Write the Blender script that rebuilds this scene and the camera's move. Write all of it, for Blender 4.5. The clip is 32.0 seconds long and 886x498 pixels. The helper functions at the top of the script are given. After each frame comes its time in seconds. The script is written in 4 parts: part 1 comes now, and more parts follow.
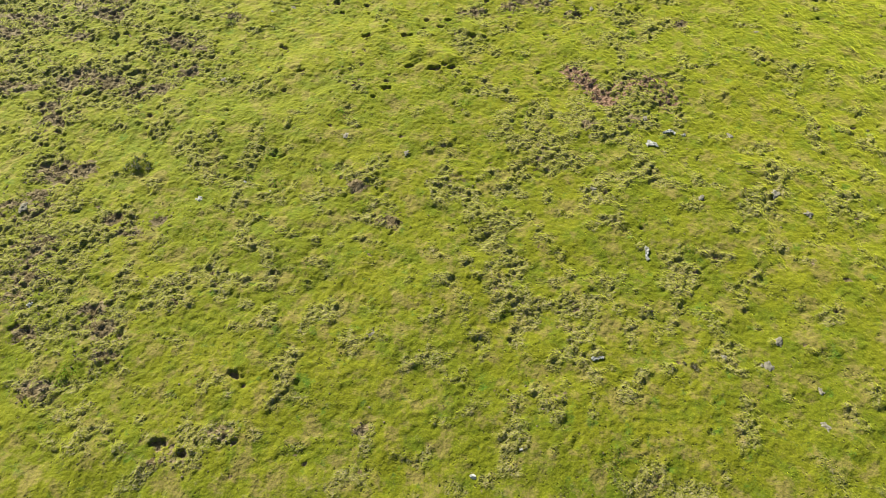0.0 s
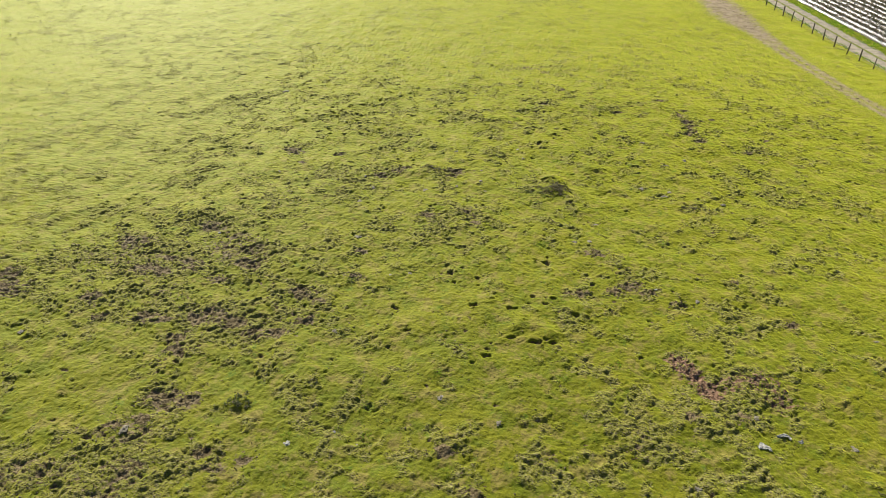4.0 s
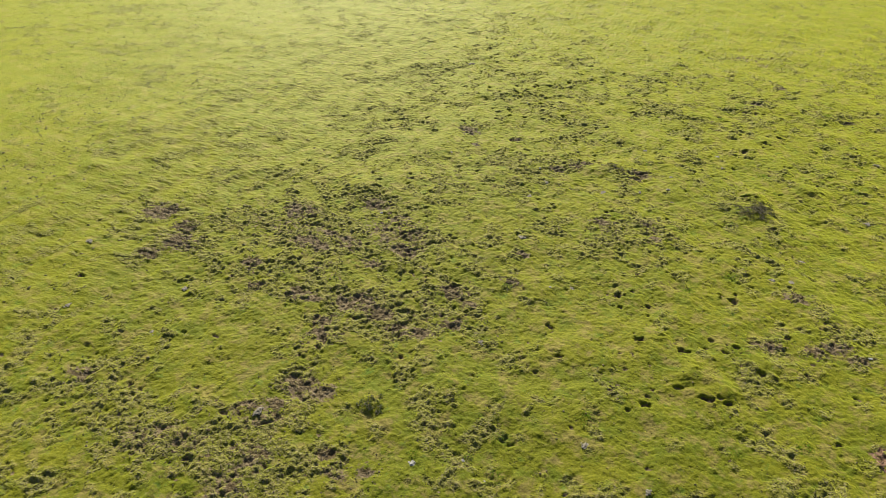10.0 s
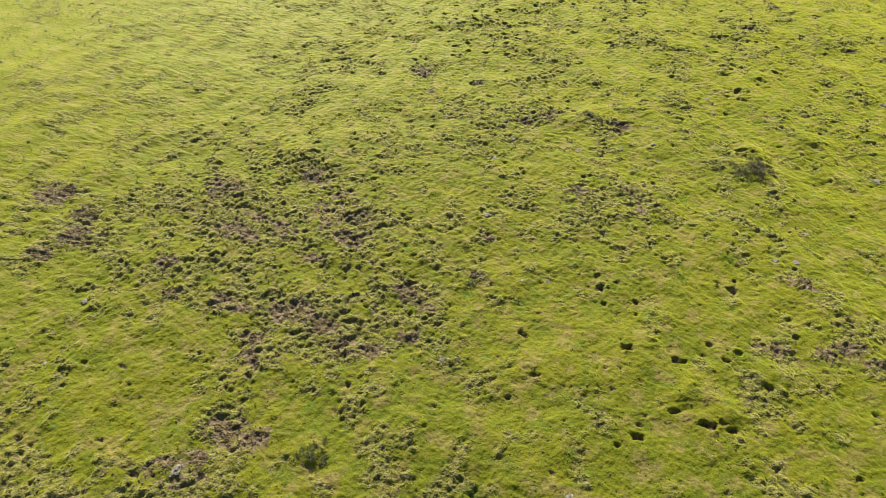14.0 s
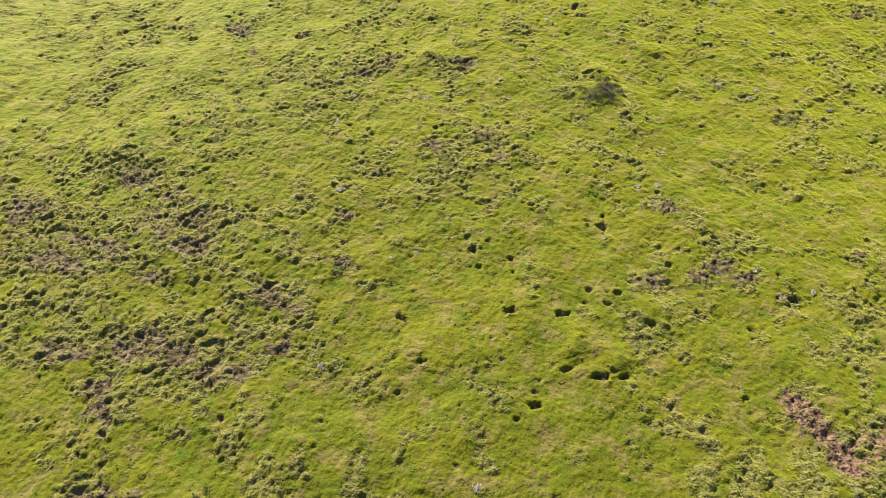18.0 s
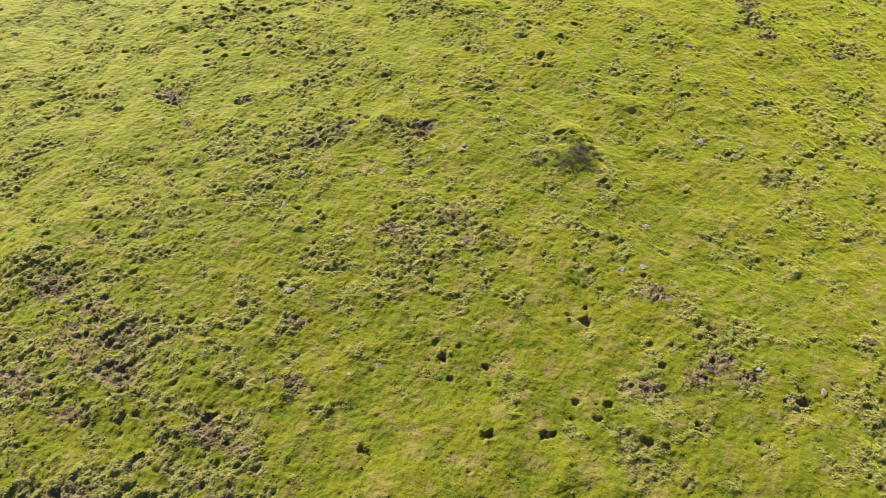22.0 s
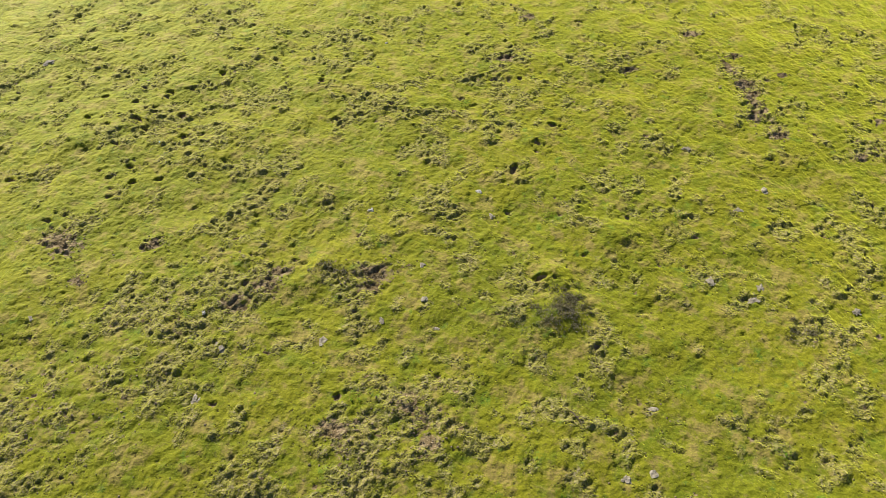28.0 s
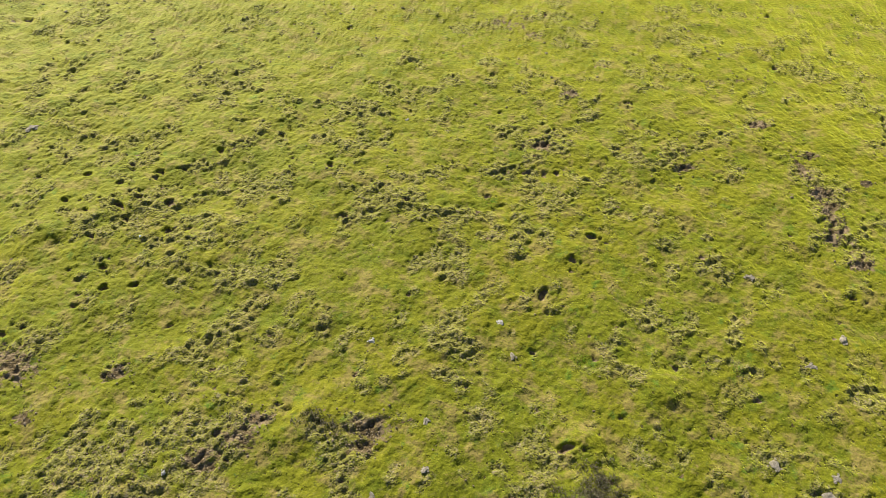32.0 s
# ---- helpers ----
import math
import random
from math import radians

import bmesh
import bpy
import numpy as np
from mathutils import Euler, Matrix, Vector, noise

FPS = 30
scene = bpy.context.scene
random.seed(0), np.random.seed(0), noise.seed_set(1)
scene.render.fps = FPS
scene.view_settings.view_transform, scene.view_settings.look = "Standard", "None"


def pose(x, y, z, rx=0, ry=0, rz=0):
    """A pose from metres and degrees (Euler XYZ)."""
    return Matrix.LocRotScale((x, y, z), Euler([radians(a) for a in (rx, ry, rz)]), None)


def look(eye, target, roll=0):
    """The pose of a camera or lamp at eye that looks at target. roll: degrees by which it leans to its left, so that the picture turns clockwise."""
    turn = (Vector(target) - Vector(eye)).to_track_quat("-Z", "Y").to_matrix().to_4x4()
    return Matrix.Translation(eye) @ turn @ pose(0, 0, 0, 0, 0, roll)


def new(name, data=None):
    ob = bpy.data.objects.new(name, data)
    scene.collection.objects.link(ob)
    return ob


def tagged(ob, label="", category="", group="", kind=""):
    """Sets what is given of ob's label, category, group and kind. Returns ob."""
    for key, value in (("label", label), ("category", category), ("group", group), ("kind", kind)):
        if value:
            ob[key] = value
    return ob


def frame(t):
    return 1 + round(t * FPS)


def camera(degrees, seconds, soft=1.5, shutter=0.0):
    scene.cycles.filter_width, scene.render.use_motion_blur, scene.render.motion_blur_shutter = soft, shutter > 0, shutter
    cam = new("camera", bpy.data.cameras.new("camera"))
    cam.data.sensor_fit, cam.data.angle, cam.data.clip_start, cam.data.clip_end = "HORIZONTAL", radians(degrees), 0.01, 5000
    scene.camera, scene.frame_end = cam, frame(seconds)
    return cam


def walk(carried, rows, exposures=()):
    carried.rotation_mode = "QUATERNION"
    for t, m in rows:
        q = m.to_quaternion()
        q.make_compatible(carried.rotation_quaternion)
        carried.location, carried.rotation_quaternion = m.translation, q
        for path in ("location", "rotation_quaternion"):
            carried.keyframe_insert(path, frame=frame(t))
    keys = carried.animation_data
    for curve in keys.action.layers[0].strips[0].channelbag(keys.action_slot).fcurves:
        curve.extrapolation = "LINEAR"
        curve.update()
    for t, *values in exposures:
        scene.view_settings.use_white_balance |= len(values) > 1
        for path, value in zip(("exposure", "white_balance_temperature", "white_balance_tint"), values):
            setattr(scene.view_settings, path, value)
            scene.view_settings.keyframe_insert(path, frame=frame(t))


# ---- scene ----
# Pasture seen from a low-flying camera: grazed turf pitted by hooves, a worn dirt
# path, a post-and-wire fence, a farm track and a field of plastic-covered beds.

# ---- camera and its way ----
cam = camera(65.9, 32.0, soft=0.7)
PATH = [
    (0, (-0.002, -0.052, 22.068), (0.070, 5.677, 13.872), 2.16),
    (0.5, (0.018, -0.083, 21.961), (0.075, 5.989, 14.016), 1.97),
    (1, (0.059, -0.140, 21.917), (0.078, 6.309, 14.274), 1.67),
    (1.5, (0.131, -0.083, 21.947), (0.110, 6.719, 14.617), 1.33),
    (2, (0.004, -0.001, 21.999), (-0.036, 7.135, 14.992), 1.43),
    (2.5, (-0.115, 0.027, 22.007), (-0.376, 7.498, 15.365), 1.36),
    (3, (-0.127, 0.023, 22.067), (-0.771, 7.783, 15.792), 1.17),
    (3.5, (-0.009, 0.026, 22.093), (-1.126, 8.037, 16.212), 0.83),
    (4, (0.047, 0.022, 22.075), (-1.578, 8.239, 16.613), 0.54),
    (4.5, (0.196, -0.053, 22.125), (-1.956, 8.153, 16.830), 0.15),
    (6.5, (0.121, 0.155, 22.382), (-3.127, 7.976, 17.064), -0.28),
    (7, (-0.057, 0.434, 22.395), (-3.475, 8.179, 17.073), -0.32),
    (7.5, (-0.199, 0.752, 22.390), (-3.795, 8.416, 17.067), -0.35),
    (8, (-0.264, 1.228, 22.369), (-3.998, 8.823, 17.042), -0.49),
    (8.5, (-0.409, 1.825, 22.353), (-4.240, 9.350, 16.997), -0.56),
    (9, (-0.542, 2.447, 22.281), (-4.372, 9.930, 16.867), -0.67),
    (9.5, (-0.764, 3.045, 22.164), (-4.522, 10.398, 16.524), -0.66),
    (10, (-1.063, 3.702, 22.112), (-4.847, 10.841, 16.220), -0.69),
    (10.5, (-1.340, 4.389, 22.085), (-5.171, 11.339, 16.001), -0.81),
    (11, (-1.645, 5.127, 22.041), (-5.414, 11.963, 15.791), -0.82),
    (11.5, (-1.952, 5.896, 22.032), (-5.663, 12.626, 15.634), -0.78),
    (12, (-2.311, 6.685, 22.015), (-5.956, 13.313, 15.475), -0.75),
    (12.5, (-2.675, 7.587, 22.054), (-6.266, 14.099, 15.368), -0.85),
    (13, (-3.125, 8.564, 21.974), (-6.654, 14.986, 15.170), -0.76),
    (13.5, (-3.498, 9.533, 21.951), (-6.832, 15.937, 15.031), -0.68),
    (14, (-3.763, 10.245, 21.851), (-6.671, 16.744, 14.830), -0.44),
    (14.5, (-3.718, 10.448, 21.870), (-6.203, 16.951, 14.691), -0.27),
    (15, (-3.706, 10.427, 21.858), (-5.876, 16.865, 14.520), -0.06),
    (15.5, (-3.657, 10.409, 21.884), (-5.558, 16.743, 14.383), 0.00),
    (17.5, (-3.998, 12.374, 21.791), (-5.385, 18.498, 14.007), 0.01),
    (18, (-4.199, 13.582, 21.759), (-5.151, 19.770, 13.961), 0.36),
    (18.5, (-4.444, 14.744, 21.661), (-5.275, 20.961, 13.872), 0.66),
    (19, (-4.622, 16.136, 21.616), (-5.328, 22.368, 13.827), 0.75),
    (19.5, (-4.802, 17.583, 21.603), (-5.428, 23.843, 13.830), 0.85),
    (20, (-4.817, 18.302, 21.547), (-5.443, 24.589, 13.796), 0.87),
    (20.5, (-4.823, 18.438, 21.526), (-5.388, 24.720, 13.766), 1.01),
    (21, (-4.764, 18.435, 21.534), (-5.259, 24.719, 13.771), 1.04),
    (21.5, (-4.729, 18.491, 21.532), (-5.231, 24.771, 13.766), 0.99),
    (22, (-4.701, 18.734, 21.602), (-5.207, 24.980, 13.810), 0.93),
    (22.5, (-4.631, 18.993, 21.575), (-5.025, 25.249, 13.783), 0.88),
    (23, (-4.645, 19.364, 21.499), (-4.907, 25.634, 13.714), 0.99),
    (23.5, (-4.607, 19.901, 21.504), (-4.881, 26.158, 13.708), 0.89),
    (24, (-4.587, 20.537, 21.439), (-4.824, 26.802, 13.649), 0.94),
    (24.5, (-4.540, 21.336, 21.398), (-4.794, 27.594, 13.603), 0.80),
    (25, (-4.482, 22.162, 21.369), (-4.756, 28.417, 13.571), 0.66),
    (25.5, (-4.416, 23.018, 21.347), (-4.650, 29.274, 13.549), 0.53),
    (27.5, (-4.483, 26.362, 20.901), (-4.671, 32.760, 13.218), 1.01),
    (28, (-4.502, 27.397, 20.915), (-4.722, 33.788, 13.227), 1.01),
    (28.5, (-4.505, 28.334, 20.807), (-4.754, 34.752, 13.142), 1.03),
    (29, (-4.497, 29.321, 20.804), (-4.887, 35.724, 13.133), 1.02),
    (29.5, (-4.474, 30.334, 20.854), (-4.865, 36.718, 13.167), 1.00),
    (30, (-4.420, 31.283, 20.840), (-4.819, 37.660, 13.148), 0.97),
    (30.5, (-4.366, 32.174, 20.849), (-4.775, 38.537, 13.146), 0.90),
    (31, (-4.375, 32.986, 20.915), (-4.774, 39.323, 13.189), 0.98),
    (31.5, (-4.365, 33.622, 20.913), (-4.951, 39.937, 13.181), 0.93),
    (32, (-4.396, 34.152, 20.882), (-5.059, 40.473, 13.160), 1.05),
]
walk(cam, [(t, look(eye, target, roll)) for t, eye, target, roll in PATH], exposures=[(0.0, 1.38, 6500, 2.0), (2.0, 1.26, 6500, 5.0), (4.0, 0.98, 6500, 8.0), (7.0, 0.87, 6500, 10.0), (10.0, 0.95, 6500, 10.0), (13.0, 1.15, 6500, 10.0), (18.0, 1.36, 6500, 10.0), (24.0, 1.35, 6500, 11.0), (32.0, 1.31, 6500, 13.0)])

# ---- world and sun ----
SUN_UP, SUN_WAY = radians(27.0), radians(-34.0)
world = bpy.data.worlds.new("sky")
scene.world = world
world.use_nodes = True
sky = world.node_tree.nodes.new("ShaderNodeTexSky")
sky.sky_type, sky.sun_disc, sky.sun_elevation, sky.sun_rotation = "NISHITA", False, SUN_UP, SUN_WAY
backing = world.node_tree.nodes["Background"]
backing.inputs["Strength"].default_value = 0.05
world.node_tree.links.new(sky.outputs["Color"], backing.inputs["Color"])
sun = new("sun", bpy.data.lights.new("sun", "SUN"))
sun.data.energy, sun.data.angle, sun.data.color = 5.0, radians(0.5), (1.0, 0.93, 0.80)
to_sun = Vector((math.sin(SUN_WAY) * math.cos(SUN_UP), math.cos(SUN_WAY) * math.cos(SUN_UP), math.sin(SUN_UP)))
sun.matrix_world = look(to_sun * 80, (0, 0, 0))


# ---- materials ----
class Mat:
    """A small builder for node materials."""

    def __init__(self, name, roughness=0.8, specular=0.3):
        self.mat = bpy.data.materials.new(name)
        self.mat.use_nodes = True
        self.tree = self.mat.node_tree
        self.bsdf = self.tree.nodes["Principled BSDF"]
        self.bsdf.inputs["Roughness"].default_value = roughness
        self.bsdf.inputs["Specular IOR Level"].default_value = specular
        self.place = self.node("ShaderNodeTexCoord").outputs["Object"]

    def node(self, kind, **values):
        n = self.tree.nodes.new(kind)
        for key, value in values.items():
            n.inputs[key].default_value = value
        return n

    def link(self, a, b):
        self.tree.links.new(a, b)

    def noise(self, scale, detail=4.0, rough=0.55, stretch=None):
        n = self.node("ShaderNodeTexNoise", Scale=scale, Detail=detail, Roughness=rough)
        if stretch:
            m = self.node("ShaderNodeMapping", Scale=stretch)
            self.link(self.place, m.inputs["Vector"])
            self.link(m.outputs["Vector"], n.inputs["Vector"])
        else:
            self.link(self.place, n.inputs["Vector"])
        return n.outputs["Fac"]

    def ramp(self, fac, low, high):
        """0 below low, 1 above high."""
        n = self.node("ShaderNodeMapRange")
        n.interpolation_type = "SMOOTHSTEP"
        n.inputs["From Min"].default_value, n.inputs["From Max"].default_value = low, high
        self.link(fac, n.inputs["Value"])
        return n.outputs["Result"]

    def math(self, how, a, b):
        n = self.node("ShaderNodeMath")
        n.operation = how
        for socket, v in zip(n.inputs, (a, b)):
            if isinstance(v, (int, float)):
                socket.default_value = v
            else:
                self.link(v, socket)
        return n.outputs[0]

    def mix(self, fac, a, b):
        n = self.node("ShaderNodeMix")
        n.data_type = "RGBA"
        for name, v in (("Factor_Float", fac), ("A_Color", a), ("B_Color", b)):
            socket = next(s for s in n.inputs if s.identifier == name)
            if isinstance(v, tuple):
                socket.default_value = (*v, 1.0)
            elif isinstance(v, (int, float)):
                socket.default_value = v
            else:
                self.link(v, socket)
        return next(s for s in n.outputs if s.identifier == "Result_Color")

    def attribute(self, name):
        n = self.node("ShaderNodeAttribute")
        n.attribute_name = name
        return n.outputs["Fac"]

    def island(self):
        return self.node("ShaderNodeNewGeometry").outputs["Random Per Island"]

    def chance(self):
        return self.node("ShaderNodeObjectInfo").outputs["Random"]

    def bump(self, height, distance, strength=1.0):
        n = self.node("ShaderNodeBump", Strength=strength, Distance=distance)
        self.link(height, n.inputs["Height"])
        self.link(n.outputs["Normal"], self.bsdf.inputs["Normal"])

    def colour(self, value):
        if isinstance(value, tuple):
            self.bsdf.inputs["Base Color"].default_value = (*value, 1.0)
        else:
            self.link(value, self.bsdf.inputs["Base Color"])
        return self

    def leaf(self, colour, share=0.35):
        """Lets some of the light through, as thin leaves do."""
        glow = self.node("ShaderNodeBsdfTranslucent")
        self.link(colour, glow.inputs["Color"])
        n = self.node("ShaderNodeMixShader")
        n.inputs[0].default_value = share
        self.link(self.bsdf.outputs[0], n.inputs[1])
        self.link(glow.outputs[0], n.inputs[2])
        self.link(n.outputs[0], self.tree.nodes["Material Output"].inputs["Surface"])


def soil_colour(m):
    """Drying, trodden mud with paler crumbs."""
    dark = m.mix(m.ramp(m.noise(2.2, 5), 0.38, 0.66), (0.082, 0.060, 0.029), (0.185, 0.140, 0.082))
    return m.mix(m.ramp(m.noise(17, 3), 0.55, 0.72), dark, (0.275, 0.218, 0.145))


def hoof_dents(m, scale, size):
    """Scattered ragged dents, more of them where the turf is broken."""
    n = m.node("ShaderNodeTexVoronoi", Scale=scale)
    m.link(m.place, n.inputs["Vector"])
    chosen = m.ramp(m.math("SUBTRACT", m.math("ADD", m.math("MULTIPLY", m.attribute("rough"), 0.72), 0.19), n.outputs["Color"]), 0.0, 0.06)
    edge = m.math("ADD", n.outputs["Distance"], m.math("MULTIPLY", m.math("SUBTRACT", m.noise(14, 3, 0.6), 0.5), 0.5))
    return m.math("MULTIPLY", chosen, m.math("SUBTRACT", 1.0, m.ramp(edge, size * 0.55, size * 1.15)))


def turf_material():
    m = Mat("grazed_turf", 0.70, 0.05)
    m.bsdf.inputs["Sheen Roughness"].default_value = 0.45
    m.bsdf.inputs["Sheen Tint"].default_value = (0.75, 0.79, 0.060, 1.0)
    m.bsdf.inputs["Specular Tint"].default_value = (0.95, 1.0, 0.12, 1.0)
    rough = m.math("ADD", m.attribute("rough"), m.math("MULTIPLY", m.math("SUBTRACT", m.noise(2.6, 6, 0.7), 0.5), 1.0))
    green = m.mix(m.ramp(m.noise(0.16, 3), 0.38, 0.62), (0.122, 0.125, 0.009), (0.096, 0.110, 0.008))
    green = m.mix(m.math("MULTIPLY", m.ramp(m.noise(0.9, 6, 0.62), 0.48, 0.64), 0.85), green, (0.066, 0.092, 0.008))
    lush = m.math("MULTIPLY", m.ramp(m.noise(1.5, 6, 0.68), 0.58, 0.67), 0.8)
    green = m.mix(lush, green, (0.048, 0.112, 0.014))
    straw = m.math("MULTIPLY", m.ramp(m.noise(1.05, 7, 0.70), 0.49, 0.62), 0.72)
    green = m.mix(straw, green, (0.185, 0.135, 0.056))
    olive = m.mix(m.ramp(m.noise(4.0, 5, 0.65), 0.38, 0.62), (0.100, 0.092, 0.026), (0.195, 0.165, 0.085))
    green = m.mix(m.math("MULTIPLY", m.ramp(rough, 0.35, 1.0), 0.62), green, olive)
    crumbs = m.math("MULTIPLY", m.ramp(m.noise(8.5, 5, 0.7), 0.52, 0.60), m.ramp(rough, 0.20, 0.75))
    green = m.mix(m.math("MULTIPLY", crumbs, 0.7), green, (0.200, 0.165, 0.120))
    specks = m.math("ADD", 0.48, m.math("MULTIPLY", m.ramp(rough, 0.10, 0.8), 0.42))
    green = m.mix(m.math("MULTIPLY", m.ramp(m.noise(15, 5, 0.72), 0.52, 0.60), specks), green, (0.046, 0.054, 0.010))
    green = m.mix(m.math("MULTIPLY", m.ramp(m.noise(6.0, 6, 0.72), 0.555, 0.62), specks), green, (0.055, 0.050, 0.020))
    green = m.mix(m.math("MULTIPLY", m.ramp(m.noise(19, 4, 0.7), 0.54, 0.62), 0.6), green, (0.185, 0.185, 0.020))
    # Small single-hoof dents in wet-mud colour, darkened for shade the bump can't cast.
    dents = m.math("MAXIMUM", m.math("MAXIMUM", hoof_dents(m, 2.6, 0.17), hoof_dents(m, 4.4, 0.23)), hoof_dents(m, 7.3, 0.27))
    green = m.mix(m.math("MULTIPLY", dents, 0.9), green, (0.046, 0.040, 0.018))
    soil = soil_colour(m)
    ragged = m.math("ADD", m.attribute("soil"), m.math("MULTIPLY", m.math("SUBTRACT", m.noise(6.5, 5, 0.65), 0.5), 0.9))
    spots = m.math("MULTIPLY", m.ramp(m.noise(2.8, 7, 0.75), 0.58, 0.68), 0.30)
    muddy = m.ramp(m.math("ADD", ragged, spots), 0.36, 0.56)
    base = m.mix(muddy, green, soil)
    red = m.mix(m.ramp(m.noise(7, 4), 0.4, 0.6), (0.100, 0.056, 0.038), (0.24, 0.150, 0.105))
    bare = m.math("ADD", m.attribute("bare"), m.math("MULTIPLY", m.math("SUBTRACT", m.noise(4.2, 7, 0.75), 0.5), 2.6))
    stripped = m.ramp(bare, 0.46, 0.56)
    base = m.mix(stripped, base, red)
    way = m.mix(m.ramp(m.noise(1.3, 5, 0.65), 0.36, 0.64), (0.235, 0.172, 0.130), (0.37, 0.285, 0.225))
    way = m.mix(m.ramp(m.noise(5.0, 5, 0.7), 0.56, 0.66), way, (0.19, 0.135, 0.095))
    worn_through = m.math("ADD", m.attribute("path"), m.math("MULTIPLY", m.math("SUBTRACT", m.noise(2.4, 5, 0.7), 0.5), 1.9))
    trail = m.math("MULTIPLY", m.ramp(worn_through, 0.15, 1.05), 0.92)
    base = m.mix(trail, base, way)
    # Only the grass has the soft sheen of fine blades, not the bare earth.
    m.link(m.math("MULTIPLY", m.math("SUBTRACT", 1.0, m.math("MAXIMUM", m.math("MAXIMUM", muddy, stripped), trail)), 0.66), m.bsdf.inputs["Sheen Weight"])
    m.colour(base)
    churned = m.ramp(rough, 0.25, 0.85)
    crumbly = m.math("MULTIPLY", m.noise(8, 3, 0.5), m.math("ADD", 0.50, m.math("MULTIPLY", churned, 0.60)))
    m.bump(m.math("SUBTRACT", crumbly, m.math("MULTIPLY", dents, 0.5)), 0.10, 1.0)
    return m.mat


def blade_material(name, tones, share=0.5):
    m = Mat(name, 0.7, 0.15)
    base = m.mix(m.ramp(m.noise(0.35, 4), 0.38, 0.64), tones[0], tones[1])
    base = m.mix(m.math("MULTIPLY", m.ramp(m.island(), 0.35, 1.0), 0.7), base, tones[2])
    m.colour(base)
    m.leaf(base, share)
    return m.mat


def rough_material(name, low, high, scale, roughness=0.85, bump=0.02, specular=0.3):
    """A plain mottled surface, each object a little lighter or darker."""
    m = Mat(name, roughness, specular)
    base = m.mix(m.ramp(m.noise(scale, 5, 0.6), 0.35, 0.66), low, high)
    dull = tuple(v * 0.7 for v in low)
    m.colour(m.mix(m.math("MULTIPLY", m.chance(), 0.4), base, dull))
    m.bump(m.noise(scale * 2.5, 5, 0.6), bump)
    return m.mat


def gravel_material(name, low, high, grass):
    m = Mat(name, 0.9, 0.2)
    base = m.mix(m.ramp(m.noise(1.4, 5, 0.6), 0.36, 0.64), low, high)
    base = m.mix(m.ramp(m.noise(14, 4), 0.52, 0.74), base, tuple(v * 0.55 for v in low))
    base = m.mix(m.ramp(m.math("ADD", m.attribute("grass"), m.math("MULTIPLY", m.math("SUBTRACT", m.noise(2.2, 5, 0.65), 0.5), 1.3)), 0.42, 0.62), base, grass)
    m.colour(base)
    m.bump(m.noise(16, 5, 0.6), 0.05)
    return m.mat


TURF = turf_material()
GRASS = blade_material("grass_blades", ((0.235, 0.25, 0.020), (0.17, 0.205, 0.018), (0.29, 0.25, 0.08)), 0.66)
WEED = blade_material("weed_leaves", ((0.120, 0.250, 0.018), (0.170, 0.290, 0.020), (0.20, 0.26, 0.04)), 0.6)
DARK_WEED = blade_material("dark_weed_leaves", ((0.060, 0.105, 0.018), (0.095, 0.125, 0.028), (0.13, 0.12, 0.05)), 0.35)
TUSSOCK = blade_material("tussock_stems", ((0.085, 0.078, 0.040), (0.14, 0.12, 0.07), (0.09, 0.095, 0.03)), 0.3)
DRY_STEM = blade_material("dry_stems", ((0.19, 0.165, 0.105), (0.27, 0.235, 0.165), (0.16, 0.15, 0.07)), 0.4)
VERGE = blade_material("verge_blades", ((0.13, 0.28, 0.014), (0.22, 0.32, 0.02), (0.28, 0.27, 0.05)), 0.65)
BRUSH = blade_material("rough_stems", ((0.165, 0.150, 0.065), (0.25, 0.215, 0.12), (0.17, 0.16, 0.06)), 0.5)
CROP = blade_material("crop_leaves", ((0.075, 0.078, 0.032), (0.13, 0.115, 0.062), (0.15, 0.11, 0.075)), 0.3)
CLOD = rough_material("clod_earth", (0.108, 0.080, 0.046), (0.20, 0.155, 0.100), 9)
STONE = rough_material("pale_stone", (0.24, 0.23, 0.21), (0.44, 0.43, 0.40), 14)
DUNG = rough_material("bleached_dung", (0.155, 0.138, 0.100), (0.30, 0.268, 0.205), 12, 0.95, 0.03)
PLASTIC = rough_material("white_plastic", (0.20, 0.195, 0.185), (0.36, 0.355, 0.345), 5, 0.35, 0.03, 0.5)
SCRAP = rough_material("soiled_plastic", (0.22, 0.21, 0.19), (0.42, 0.41, 0.385), 9, 0.5, 0.03, 0.4)
BLUE = rough_material("blue_plastic", (0.04, 0.13, 0.24), (0.13, 0.27, 0.38), 9, 0.4, 0.01, 0.5)
POST = rough_material("weathered_post", (0.055, 0.045, 0.036), (0.13, 0.105, 0.082), 11, 0.9, 0.02)
WIRE = rough_material("dull_wire", (0.22, 0.21, 0.20), (0.34, 0.33, 0.31), 30, 0.5, 0.0, 0.5)
STICK = rough_material("dead_wood", (0.08, 0.06, 0.045), (0.16, 0.12, 0.09), 15)
TRACK_EARTH = gravel_material("track_gravel", (0.25, 0.215, 0.165), (0.39, 0.335, 0.26), (0.15, 0.17, 0.02))
FIELD_SOIL = rough_material("field_soil", (0.085, 0.062, 0.046), (0.17, 0.13, 0.10), 6, 0.95, 0.05)

# ---- the lie of the land ----
rng = np.random.default_rng(7)
LATTICE = rng.random((256, 256))


